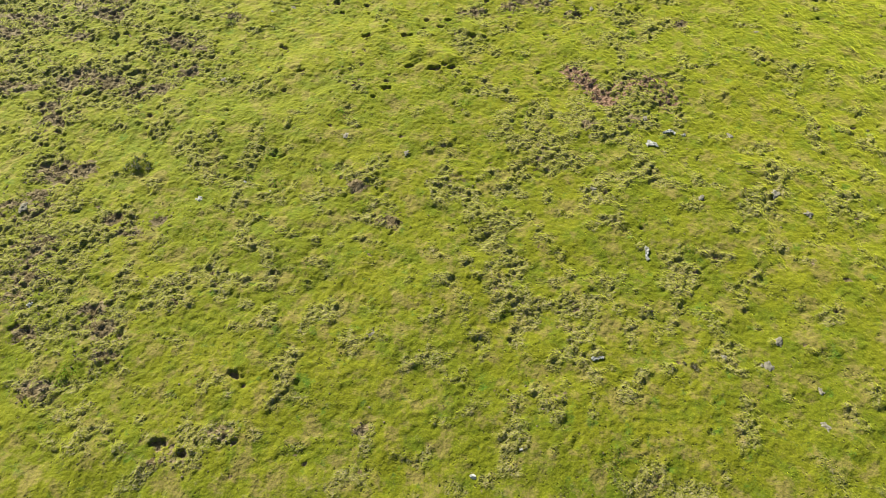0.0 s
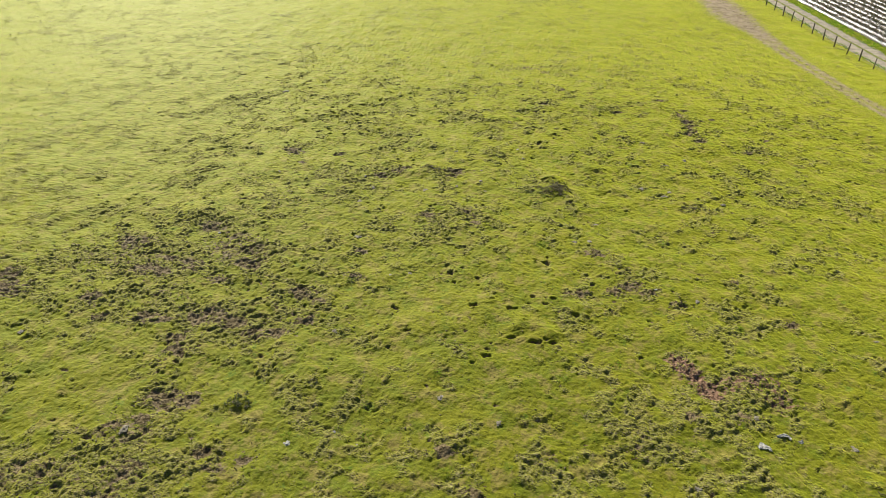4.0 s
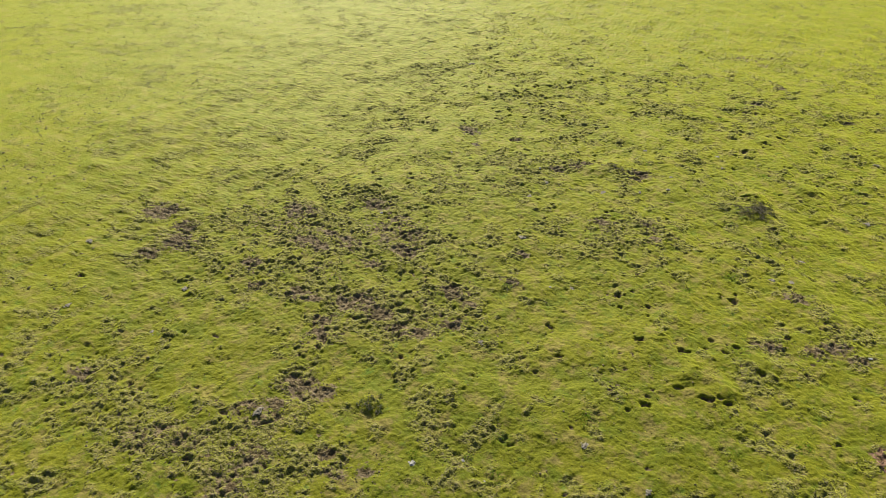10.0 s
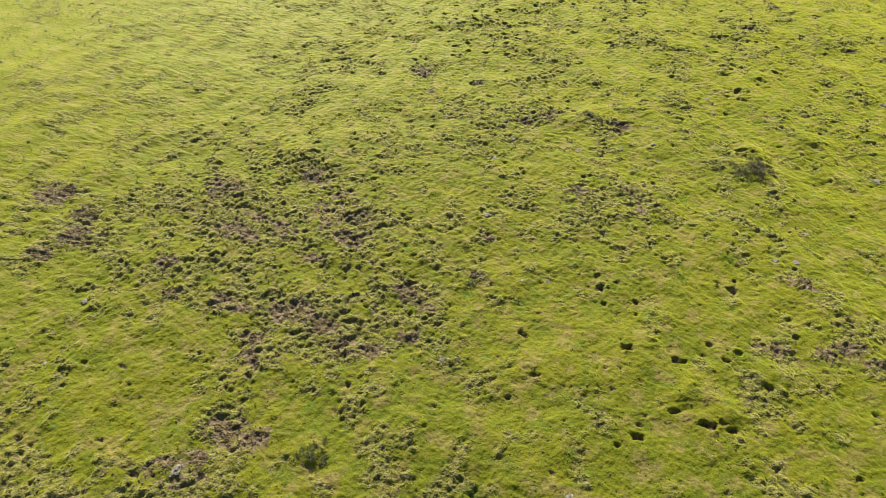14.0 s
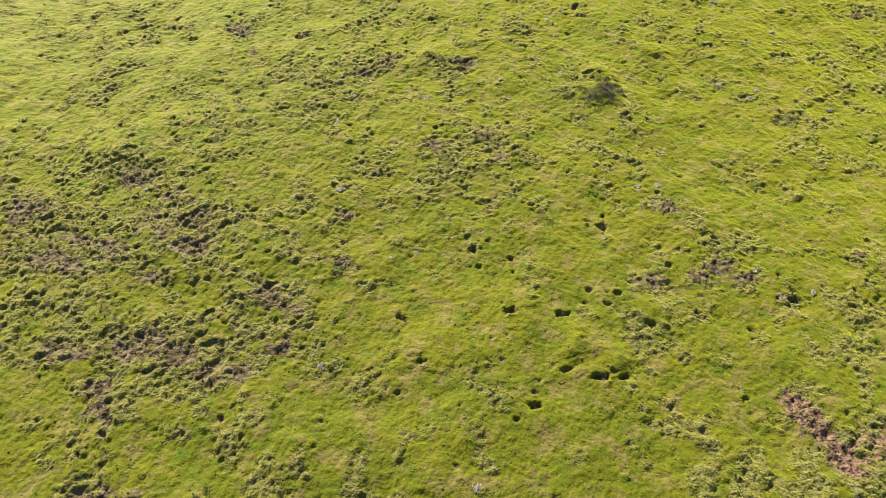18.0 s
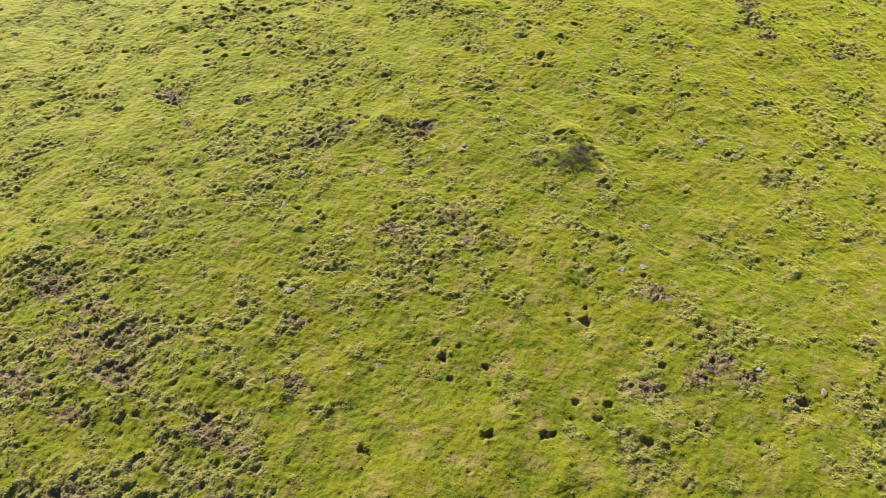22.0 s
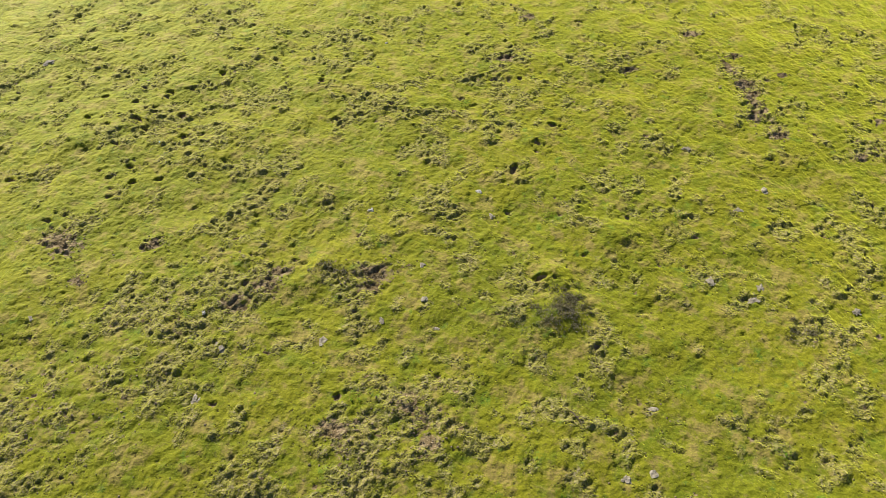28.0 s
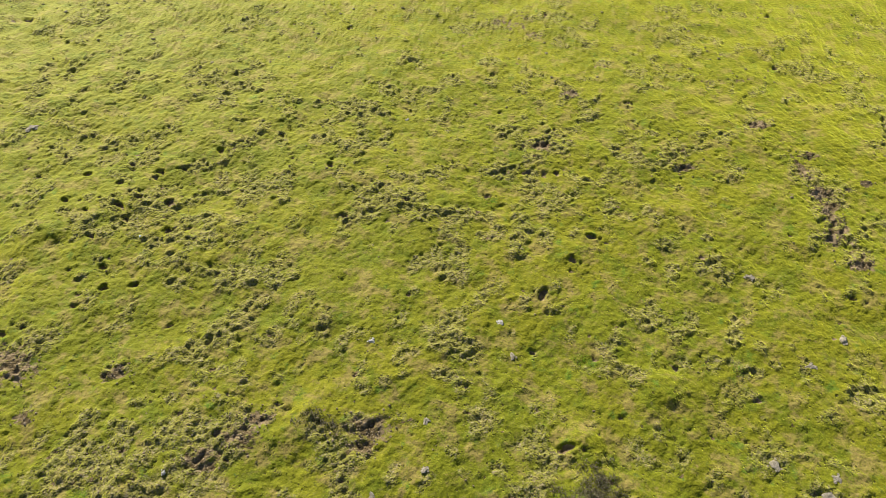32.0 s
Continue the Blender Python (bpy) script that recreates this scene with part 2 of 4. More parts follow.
def swell(x, y, size, seed=0):
    """Smooth noise from -1 to 1, with lumps of about that many metres."""
    c, s, x, y = math.cos(seed * 0.9 + 0.4), math.sin(seed * 0.9 + 0.4), np.asarray(x, float), np.asarray(y, float)
    u, v = (x * c - y * s) / size + 37.3 * seed + 40960, (x * s + y * c) / size + 11.7 * seed + 40960
    i, j = np.floor(u).astype(int), np.floor(v).astype(int)
    a, b = u - i, v - j
    a, b = a * a * (3 - 2 * a), b * b * (3 - 2 * b)
    i, j, k, n = i % 256, j % 256, (i + 1) % 256, (j + 1) % 256
    low = LATTICE[i, j] * (1 - a) + LATTICE[k, j] * a
    high = LATTICE[i, n] * (1 - a) + LATTICE[k, n] * a
    return 2 * (low * (1 - b) + high * b) - 1


FENCE_FOOT, ALONG, ACROSS = Vector((27.53, 82.52)), Vector((-0.228, 0.974)), Vector((0.974, 0.228))


def past_fence(x, y):
    return (x - FENCE_FOOT.x) * ACROSS.x + (y - FENCE_FOOT.y) * ACROSS.y


def dist_line(x, y, line):
    """Distance to a line of points."""
    best = np.full(np.shape(x), 1e9)
    for (ax, ay), (bx, by) in zip(line, line[1:]):
        dx, dy = bx - ax, by - ay
        s = np.clip(((x - ax) * dx + (y - ay) * dy) / (dx * dx + dy * dy), 0, 1)
        best = np.minimum(best, np.hypot(x - ax - s * dx, y - ay - s * dy))
    return best


# Trodden areas: middle, half sizes, turn in degrees, how badly trodden.
TRODDEN_WEST = [
    (-24.0, 28.5, 7.0, 2.4, 8, 0.75), (-18.3, 30.5, 3.2, 2.2, 0, 0.9), (-21.3, 33.0, 3.0, 1.4, 0, 0.6), (-16.0, 24.8, 2.6, 1.3, 0, 0.85),
    (-12.9, 25.6, 2.2, 1.2, 20, 0.7), (-17.6, 22.0, 0.8, 1.9, 0, 0.9), (-20.0, 25.8, 3.0, 1.2, 0, 0.7), (-24.5, 24.0, 3.2, 1.5, 0, 0.5),
    (-17.0, 16.8, 2.4, 1.4, 30, 0.85), (-19.6, 14.0, 3.2, 1.3, 15, 0.85), (-16.2, 18.6, 1.5, 1.0, 0, 0.8), (-25.2, 15.0, 2.4, 1.4, 0, 0.6),
    (-15.8, 13.6, 1.2, 3.2, 0, 0.85),
]
TRODDEN_NEAR = [
    (-12.4, 11.2, 1.3, 1.4, 0, 0.75), (-12.4, 16.2, 1.6, 1.0, 0, 0.7), (-9.8, 13.5, 1.6, 0.9, 0, 0.5), (-2.2, 16.9, 1.1, 0.6, 0, 0.7),
    (0.7, 19.0, 1.2, 0.7, 0, 0.7), (4.5, 20.7, 1.4, 0.8, 0, 0.7), (8.9, 22.7, 1.0, 0.6, 0, 0.7), (4.4, 12.5, 1.2, 0.8, 0, 0.45),
    (-8.4, 6.9, 1.0, 0.6, 0, 0.7), (-13.5, 28.0, 1.4, 1.0, 0, 0.7), (-15.5, 28.0, 2.0, 1.2, 0, 0.55), (-9.9, 24.9, 1.6, 0.8, 0, 0.5),
    (-4.4, 25.3, 1.4, 0.7, 0, 0.55), (3.0, 9.0, 1.5, 0.8, 0, 0.35),
]
TRODDEN_NORTH = [
    (-5.4, 37.3, 0.9, 1.3, 0, 0.85), (-7.8, 36.6, 1.1, 1.5, 0, 0.75), (-17.6, 37.0, 3.6, 2.4, 0, 0.65), (-15.2, 41.0, 2.0, 1.0, 0, 0.5),
    (-11.7, 39.7, 1.6, 0.7, 0, 0.55), (8.9, 57.6, 0.5, 1.6, 20, 0.9), (9.5, 55.0, 0.7, 1.6, 20, 0.95), (10.2, 52.9, 0.8, 0.7, 0, 0.85),
    (14.4, 51.7, 1.3, 0.9, 0, 0.7), (9.0, 41.6, 0.9, 0.7, 0, 0.6), (2.2, 34.8, 0.8, 0.6, 0, 0.85), (3.9, 33.2, 0.9, 1.4, 0, 0.55),
    (2.2, 38.2, 0.8, 0.5, 0, 0.6), (-3.3, 67.7, 3.0, 2.6, 0, 0.45),
]
TRODDEN_FAR = [
    (-8.2, 43.2, 1.5, 0.7, 0, 0.55), (-11.7, 42.9, 1.2, 0.7, 0, 0.5), (-28.6, 70.6, 3.0, 2.0, 0, 0.4),
    (-52.0, 67.5, 4.0, 2.5, 0, 0.4), (-72.0, 63.7, 4.0, 3.0, 0, 0.4), (-68.0, 54.0, 5.0, 2.0, 0, 0.4), (-40.4, 41.6, 3.0, 1.5, 0, 0.35),
    (-40.5, 31.4, 3.0, 2.0, 0, 0.4), (-30.4, 42.5, 2.0, 1.0, 0, 0.4), (-20.7, 39.1, 2.5, 1.2, 0, 0.4), (-28.7, 51.9, 3.0, 1.5, 0, 0.35),
    (3.0, 58.0, 3.0, 1.2, 0, 0.3), (-4.0, 56.0, 3.0, 1.0, 0, 0.3),
]
# Single hoof holes: place and half width.
PITS_A = [
    (-5.3, 30.3, 0.28), (-3.9, 30.2, 0.26), (-1.9, 28.5, 0.30), (-0.4, 26.0, 0.30), (-5.2, 24.1, 0.16), (-6.7, 27.3, 0.14), (-8.4, 25.9, 0.16), (-5.5, 23.1, 0.20), (-5.0, 22.0, 0.16), (-3.9, 27.2, 0.16),
    (-4.4, 27.0, 0.18), (-3.9, 26.1, 0.16), (-13.2, 22.4, 0.22), (-12.7, 22.4, 0.16), (-12.3, 22.5, 0.16), (-15.7, 27.8, 0.24), (-14.9, 27.9, 0.16), (-13.3, 28.0, 0.30), (-12.3, 27.7, 0.16), (1.5, 28.5, 0.26),
    (2.3, 30.4, 0.16), (4.7, 26.0, 0.26), (8.2, 16.6, 0.16), (-8.0, 7.0, 0.42), (-9.0, 7.3, 0.30), (-6.9, 9.8, 0.34), (10.3, 13.2, 0.12), (14.9, 12.9, 0.22), (3.9, 13.0, 0.12), (4.9, 11.9, 0.16),
    (-6.4, 6.3, 0.16), (11.0, 18.1, 0.16),
]
PITS_B = [
    (-5.4, 30.2, 0.40), (-3.8, 30.2, 0.34), (-5.6, 31.1, 0.32), (-4.1, 30.9, 0.20), (-0.9, 29.8, 0.30), (0.2, 29.8, 0.30), (-0.2, 29.2, 0.26), (-2.0, 28.5, 0.36), (1.4, 28.4, 0.28), (-3.0, 26.9, 0.20),
    (-4.0, 26.1, 0.26), (-1.6, 26.1, 0.38), (0.4, 26.1, 0.22), (-2.6, 24.5, 0.34), (4.7, 26.1, 0.28), (5.2, 28.9, 0.26), (6.9, 30.5, 0.34), (3.2, 29.4, 0.20), (2.2, 31.5, 0.24), (1.4, 32.8, 0.16),
    (-3.8, 28.3, 0.34), (-4.2, 24.6, 0.16), (-3.2, 23.9, 0.24), (-6.7, 27.3, 0.20), (-6.8, 25.6, 0.26), (-7.4, 24.3, 0.22), (-6.3, 27.1, 0.16), (-2.9, 27.2, 0.16), (-2.6, 25.5, 0.16), (3.5, 32.8, 0.16),
    (6.5, 31.6, 0.16), (-0.4, 33.2, 0.34),
]
PITS_C = [
    (-1.1, 51.3, 0.40), (-7.2, 48.9, 0.20), (-2.5, 47.1, 0.20), (-0.3, 47.0, 0.24), (-0.5, 47.9, 0.16), (-1.3, 43.6, 0.34), (9.4, 50.8, 0.26), (5.2, 46.1, 0.20), (-7.7, 43.6, 0.20), (-18.6, 47.7, 0.44),
    (-18.1, 48.1, 0.40), (-19.1, 48.7, 0.30), (-25.8, 47.2, 0.26), (-23.9, 47.6, 0.30), (-29.7, 42.2, 0.30), (-17.0, 44.2, 0.20), (-13.5, 45.0, 0.20), (-12.5, 37.6, 0.24), (-21.3, 45.3, 0.30), (-15.4, 48.2, 0.16),
    (14.7, 48.9, 0.24), (-8.3, 38.1, 0.24), (12.6, 47.2, 0.16), (10.5, 46.5, 0.16), (-8.2, 42.2, 0.16), (-20.3, 48.4, 0.16),
]
PITS_D = [
    (-23.9, 53.1, 0.20), (-23.9, 52.7, 0.30), (-22.1, 51.8, 0.34), (-21.8, 53.4, 0.30), (-20.3, 53.1, 0.24), (-17.8, 52.3, 0.36), (-19.1, 52.4, 0.26), (-20.7, 52.1, 0.16), (-21.0, 51.4, 0.24), (-20.5, 51.6, 0.20),
    (-19.7, 51.8, 0.36), (-19.2, 51.2, 0.30), (-17.3, 50.8, 0.44), (-19.2, 49.3, 0.28), (-18.7, 49.3, 0.28), (-20.2, 50.1, 0.44), (-19.2, 48.3, 0.36), (-18.4, 47.2, 0.42), (-18.1, 47.9, 0.34), (-17.5, 48.1, 0.30),
    (-19.4, 46.8, 0.20), (-15.6, 46.5, 0.16), (-17.7, 53.3, 0.14), (-16.9, 53.3, 0.14), (-18.9, 54.0, 0.34), (-19.3, 53.7, 0.36), (-11.7, 55.4, 0.34), (-8.6, 52.5, 0.14), (-10.4, 52.6, 0.26), (-16.7, 55.7, 0.36),
]
PITS_E = [
    (1.5, 61.2, 0.26), (-4.7, 54.4, 0.26), (-2.4, 57.8, 0.36), (-0.3, 52.6, 0.36), (9.2, 50.9, 0.28), (-1.4, 51.3, 0.36), (7.6, 53.6, 0.20), (2.5, 47.0, 0.20), (-4.5, 44.4, 0.16), (0.5, 44.9, 0.16),
    (-1.3, 43.6, 0.30), (-0.3, 46.5, 0.28), (-6.9, 49.0, 0.20), (-13.6, 44.9, 0.22), (-13.1, 44.2, 0.16), (8.7, 49.7, 0.16), (-2.2, 49.6, 0.36), (-0.2, 44.2, 0.16), (3.5, 44.6, 0.16), (-1.8, 56.0, 0.26),
    (-4.5, 59.9, 0.16), (9.7, 70.1, 0.30), (9.1, 65.1, 0.26), (-13.0, 66.1, 0.30), (-30.3, 64.3, 0.40), (-9.2, 65.6, 0.20), (-16.1, 66.1, 0.20), (-25.7, 63.3, 0.16),
]
PITS_F = [
    (-5.4, 30.2, 0.36), (-5.1, 31.6, 0.24), (-1.6, 28.5, 0.28), (-1.0, 29.2, 0.20), (-0.1, 33.3, 0.22), (-0.4, 33.8, 0.20), (-7.9, 27.4, 0.26), (-6.9, 25.5, 0.24), (-28.7, 24.0, 0.20), (-31.2, 19.8, 0.30),
    (-29.7, 14.2, 0.20), (-23.0, 15.7, 0.30), (-40.5, 30.1, 0.22), (-22.2, 25.9, 0.24), (-26.7, 27.9, 0.20), (-18.3, 48.1, 0.40), (-20.0, 50.3, 0.30), (-17.5, 51.5, 0.24), (-30.1, 42.5, 0.20), (-50.6, 45.1, 0.24),
    (-22.2, 71.4, 0.30), (-27.9, 70.5, 0.30), (-57.9, 54.4, 0.24), (-71.9, 63.4, 0.30), (-47.9, 53.8, 0.20), (1.4, 61.1, 0.20), (-3.7, 67.2, 0.24),
]
PITS = PITS_A + PITS_B + PITS_C + PITS_D + PITS_E + PITS_F
# Smears of churned mud: middle and half width.
SMEARS_A = [
    (-17.1, 29.2, 0.90), (-14.2, 23.9, 1.00), (-17.2, 24.9, 1.00), (-17.2, 21.9, 0.70), (-15.9, 18.6, 0.70), (-15.1, 19.3, 0.60), (-16.6, 17.7, 0.60), (-17.5, 17.0, 0.50), (-15.8, 15.1, 0.90), (-15.3, 15.3, 0.50),
    (-13.1, 16.5, 0.60), (-12.3, 15.9, 0.60), (-11.3, 16.5, 0.60), (-2.1, 16.7, 0.60), (-3.5, 18.5, 0.60), (12.2, 29.9, 0.60), (6.7, 30.6, 0.50), (6.6, 22.4, 0.50), (8.7, 22.8, 0.60), (-15.3, 13.6, 0.70),
    (-12.7, 12.3, 0.80), (-12.1, 11.5, 0.70), (-11.7, 10.5, 0.50), (-8.8, 6.7, 0.40), (-7.0, 7.7, 0.50), (-2.4, 8.0, 0.40), (-19.3, 23.9, 0.50), (-20.1, 23.6, 0.40), (-14.8, 11.2, 0.70), (-13.6, 9.1, 0.80),
]
SMEARS_B = [
    (-21.7, 28.9, 0.70), (-19.9, 28.4, 0.90), (-21.4, 27.5, 0.80), (-19.1, 30.5, 0.80), (-16.9, 29.1, 1.00), (-13.2, 27.8, 0.60), (-13.0, 27.2, 0.60), (-19.1, 23.9, 0.60), (-17.1, 24.6, 0.60), (-15.7, 24.2, 0.70),
    (-13.4, 24.3, 0.50), (-17.8, 22.8, 0.80), (-12.2, 25.4, 0.80), (-10.9, 29.6, 0.70), (4.4, 31.8, 0.90), (3.4, 31.1, 0.80), (5.1, 31.3, 0.70), (2.5, 34.6, 0.60), (9.9, 33.2, 0.40), (-6.0, 37.8, 0.60),
    (-5.1, 36.7, 0.60), (10.2, 52.5, 0.70), (9.4, 53.7, 0.60), (15.2, 53.8, 0.50), (13.6, 51.4, 0.50), (-18.0, 27.7, 0.70), (-12.1, 27.0, 0.60), (-11.2, 32.0, 0.50),
]
SMEARS_C = [
    (9.4, 58.6, 0.50), (9.4, 56.3, 0.70), (9.7, 55.6, 0.60), (9.8, 54.2, 0.60), (11.5, 57.1, 0.40), (-11.7, 42.7, 0.80), (-7.7, 43.5, 0.90), (-7.8, 42.8, 0.60), (8.9, 66.8, 0.60), (3.8, 57.1, 0.50),
    (5.3, 63.4, 0.70), (7.5, 60.3, 0.60), (7.2, 63.7, 0.50), (-2.4, 57.7, 0.60), (-20.4, 44.3, 0.90), (-20.0, 43.9, 0.80), (-16.6, 44.4, 0.60), (-12.8, 41.8, 0.80), (-11.3, 43.4, 0.60), (-3.9, 68.2, 1.20),
    (-3.0, 66.7, 1.00), (-6.6, 66.2, 0.80), (-18.8, 42.4, 0.50), (0.3, 64.1, 0.70), (-1.2, 61.6, 0.60),
]
SMEARS_D = [
    (-24.5, 30.0, 1.60), (-20.8, 32.6, 1.20), (-18.8, 31.8, 1.00), (-22.4, 27.7, 1.20), (-20.3, 28.7, 0.90), (-17.1, 29.6, 1.00), (-23.9, 24.8, 0.80), (-22.5, 23.5, 0.70), (-20.1, 23.9, 1.00), (-18.1, 27.6, 0.70),
    (-17.5, 24.4, 1.20), (-15.8, 24.5, 1.10), (-17.5, 22.0, 0.80), (-13.1, 24.2, 0.70), (-25.4, 15.1, 0.90), (-16.2, 18.9, 1.30), (-15.3, 19.0, 1.00), (-28.9, 24.5, 1.60), (-32.1, 26.4, 1.60), (-8.3, 36.9, 0.80),
    (-5.9, 38.0, 0.80), (-29.7, 25.8, 1.00), (-29.5, 23.0, 0.90), (-13.2, 27.5, 0.90), (4.3, 31.8, 0.90), (1.4, 30.6, 0.80), (2.2, 34.8, 0.80), (-50.9, 67.5, 2.00), (-4.4, 67.7, 2.00), (-76.5, 65.8, 2.00),
]
SMEARS = SMEARS_A + SMEARS_B + SMEARS_C + SMEARS_D
TRODDEN = [(x, y, a, b, turn, much * 0.72) for x, y, a, b, turn, much in TRODDEN_WEST + TRODDEN_NEAR + TRODDEN_NORTH + TRODDEN_FAR]
TRODDEN += [(x, y, wide * 1.1, wide * 0.7, 10, 0.85 if y < 62 else 0.55) for x, y, wide in SMEARS]
# Low humps: place, half width, height.
HUMPS = [
    (-0.6, 42.0, 1.5, 0.20), (-13.0, 19.3, 0.8, 0.20), (-9.6, 43.7, 1.3, 0.22), (1.9, 46.0, 1.1, 0.15), (-18.4, 47.0, 1.6, 0.10), (-16.0, 49.5, 2.0, 0.12),
    (-20.0, 51.0, 2.4, 0.10), (-6.2, 26.4, 1.4, 0.16), (-1.2, 27.0, 1.5, 0.16), (-3.0, 28.6, 1.2, 0.12), (1.8, 29.2, 1.3, 0.14), (-10.4, 21.5, 1.3, 0.12),
    (-0.8, 43.9, 0.8, 0.2), (0.2, 26.9, 0.9, 0.14), (-22.5, 50.0, 1.6, 0.16), (-5.0, 23.4, 1.4, 0.1),
]
BARE_ARMS = [[(6.2, 26.0), (6.9, 25.1), (7.7, 23.95)], [(7.8, 24.3), (9.0, 25.0), (10.2, 25.3)]]
PATH_LINE = [(31.5, 50.0), (28.0, 58.5), (25.2, 66.0), (22.6, 76.0), (20.3, 86.0), (18.2, 93.0), (17.2, 100.0), (14.2, 110.0), (9.0, 124.0)]
PATH_WIDE = [0.95, 1.0, 1.05, 1.15, 1.8, 3.6, 3.2, 1.8, 1.6]


def spaced(low, high, step, reach, before, after):
    """Positions that are close between low and high, and wider apart towards the horizon."""
    sides = []
    for growth in (before, after):
        out, x, d = [], 0.0, step
        while x < reach:
            d *= growth if x < 80 else 1.16
            x += d
            out.append(x)
        sides.append(out)
    middle = list(np.arange(low, high, step))
    return np.array([low - v for v in reversed(sides[0])] + middle + [middle[-1] + v for v in sides[1]])


STEP = 0.070
GX, GY = spaced(-25.5, 21.0, STEP, 2500, 1.013, 1.020), spaced(7.0, 60.0, STEP, 2500, 1.08, 1.011)
X, Y = np.meshgrid(GX, GY)
near = np.clip(1.3 - np.hypot(np.maximum(np.abs(X + 6) - 21, 0), np.maximum(np.abs(Y - 33) - 27, 0)) / 70, 0, 1)


def trodden_at(x, y):
    soil = np.zeros(np.shape(x))
    for cx, cy, rx, ry, turn, much in TRODDEN:
        c, s = math.cos(radians(turn)), math.sin(radians(turn))
        u, v = ((x - cx) * c + (y - cy) * s) / rx, (-(x - cx) * s + (y - cy) * c) / ry
        soil = np.maximum(soil, much * np.exp(-0.9 * (u * u + v * v)))
    return soil


def bare_at(x, y):
    a, b = dist_line(x, y, BARE_ARMS[0]), dist_line(x, y, BARE_ARMS[1])
    crumbs = np.exp(-(((x - 10.6) / 0.9) ** 2 + ((y - 24.2) / 1.1) ** 2)) * 0.62
    return np.maximum(np.maximum(0.9 * np.exp(-((a / 0.60) ** 2)), 0.68 * np.exp(-((b / 0.75) ** 2))), crumbs)


trodden = trodden_at(X, Y)
beyond = past_fence(X, Y)
tame = np.clip((0.6 - beyond) / 1.2, 0, 1) * np.clip((dist_line(X, Y, PATH_LINE) - 1.0) / 2.0, 0, 1)


def churn_at(x, y, worn):
    """Where the turf is broken into crumbs and knobs, from 0 to 1."""
    calm = np.clip(np.hypot(np.maximum(np.abs(x + 8) - 22, 0), np.maximum(np.abs(y - 33) - 25, 0)) / 14, 0, 1)
    v = 0.30 * swell(x, y, 3.4, 16) + 0.38 * swell(x, y, 1.3, 17) + 0.62 * swell(x, y, 0.50, 26) + 0.9 * worn - 0.15 * calm
    v = np.clip((v + 0.22) / 0.95, 0, 1)
    return v * v * (3 - 2 * v)


def mounds(x, y, size, seed):
    """Rounded knobs with narrow creases between them, from 0 to 1."""
    return np.sqrt(np.clip(np.abs(swell(x, y, size, seed)), 0, 1))


bare = bare_at(X, Y)
rough = churn_at(X, Y, np.maximum(trodden, bare))
gap = np.maximum(np.gradient(GX)[None, :], np.gradient(GY)[:, None])


def fine(size):
    """Keeps lumps of that size to where the sheet is close enough to hold them."""
    return np.clip(1.9 - 3 * gap / size, 0, 1)


LAND = 0.22 * swell(X, Y, 17, 1) * np.clip(1.2 - np.abs(beyond) / 400, 0, 1)
LAND += tame * near * (0.090 * swell(X, Y, 3.1, 2) + 0.062 * fine(0.9) * swell(X, Y, 1.2, 3))
knobs = 0.6 * mounds(X, Y, 0.42, 4) + 0.4 * mounds(X, Y, 0.24, 5)
LAND += tame * fine(0.35) * (0.28 + 0.72 * rough) * 0.165 * (knobs - 0.55)
LAND += tame * fine(0.4) * 0.029 * swell(X, Y, 0.62, 18)
tufts = rng.standard_normal(X.shape)
for axis in (0, 1):
    tufts = np.roll(tufts, 1, axis) + 2 * tufts + np.roll(tufts, -1, axis)
LAND += tame * fine(0.6) * (0.0115 + 0.0145 * rough) * np.clip(tufts / tufts.std(), -2.2, 2.2)
LAND += tame * np.minimum(gap / STEP, 1.4) * fine(0.6) * (0.004 + 0.006 * rough) * np.clip(rng.standard_normal(X.shape), -2, 2)
LAND += tame * np.clip((gap - 0.14) / 0.15, 0, 1) * (fine(0.6) * 0.20 * np.clip(swell(X, Y, 0.6, 24) - 0.25, 0, 1) + 0.10 * fine(1.7) * np.clip(swell(X, Y, 1.6, 25) - 0.35, 0, 1))
for cx, cy, wide, high in HUMPS:
    LAND += high * np.exp(-((X - cx) ** 2 + (Y - cy) ** 2) / (0.5 * wide * wide)) * (1 + 0.35 * swell(X, Y, 0.5, 6))
soil = trodden * (1.20 - 0.85 * knobs)
bare *= 1.25 - 0.75 * knobs
LAND -= 0.05 * np.clip(bare, 0, 1) * (1 + 0.8 * swell(X, Y, 0.3, 8))


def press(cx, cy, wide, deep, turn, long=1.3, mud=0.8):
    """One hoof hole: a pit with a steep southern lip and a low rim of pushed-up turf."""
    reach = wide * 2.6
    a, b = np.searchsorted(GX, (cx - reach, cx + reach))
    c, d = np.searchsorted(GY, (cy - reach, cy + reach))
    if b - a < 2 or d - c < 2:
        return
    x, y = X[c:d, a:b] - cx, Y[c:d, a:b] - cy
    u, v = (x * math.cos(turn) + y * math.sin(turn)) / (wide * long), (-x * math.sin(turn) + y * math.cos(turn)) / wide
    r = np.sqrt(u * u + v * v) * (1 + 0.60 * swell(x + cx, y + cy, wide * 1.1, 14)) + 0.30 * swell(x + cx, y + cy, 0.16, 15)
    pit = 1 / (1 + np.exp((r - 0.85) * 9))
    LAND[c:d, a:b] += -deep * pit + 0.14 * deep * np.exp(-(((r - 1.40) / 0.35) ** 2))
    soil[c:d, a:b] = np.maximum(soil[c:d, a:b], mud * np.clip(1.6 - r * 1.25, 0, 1))


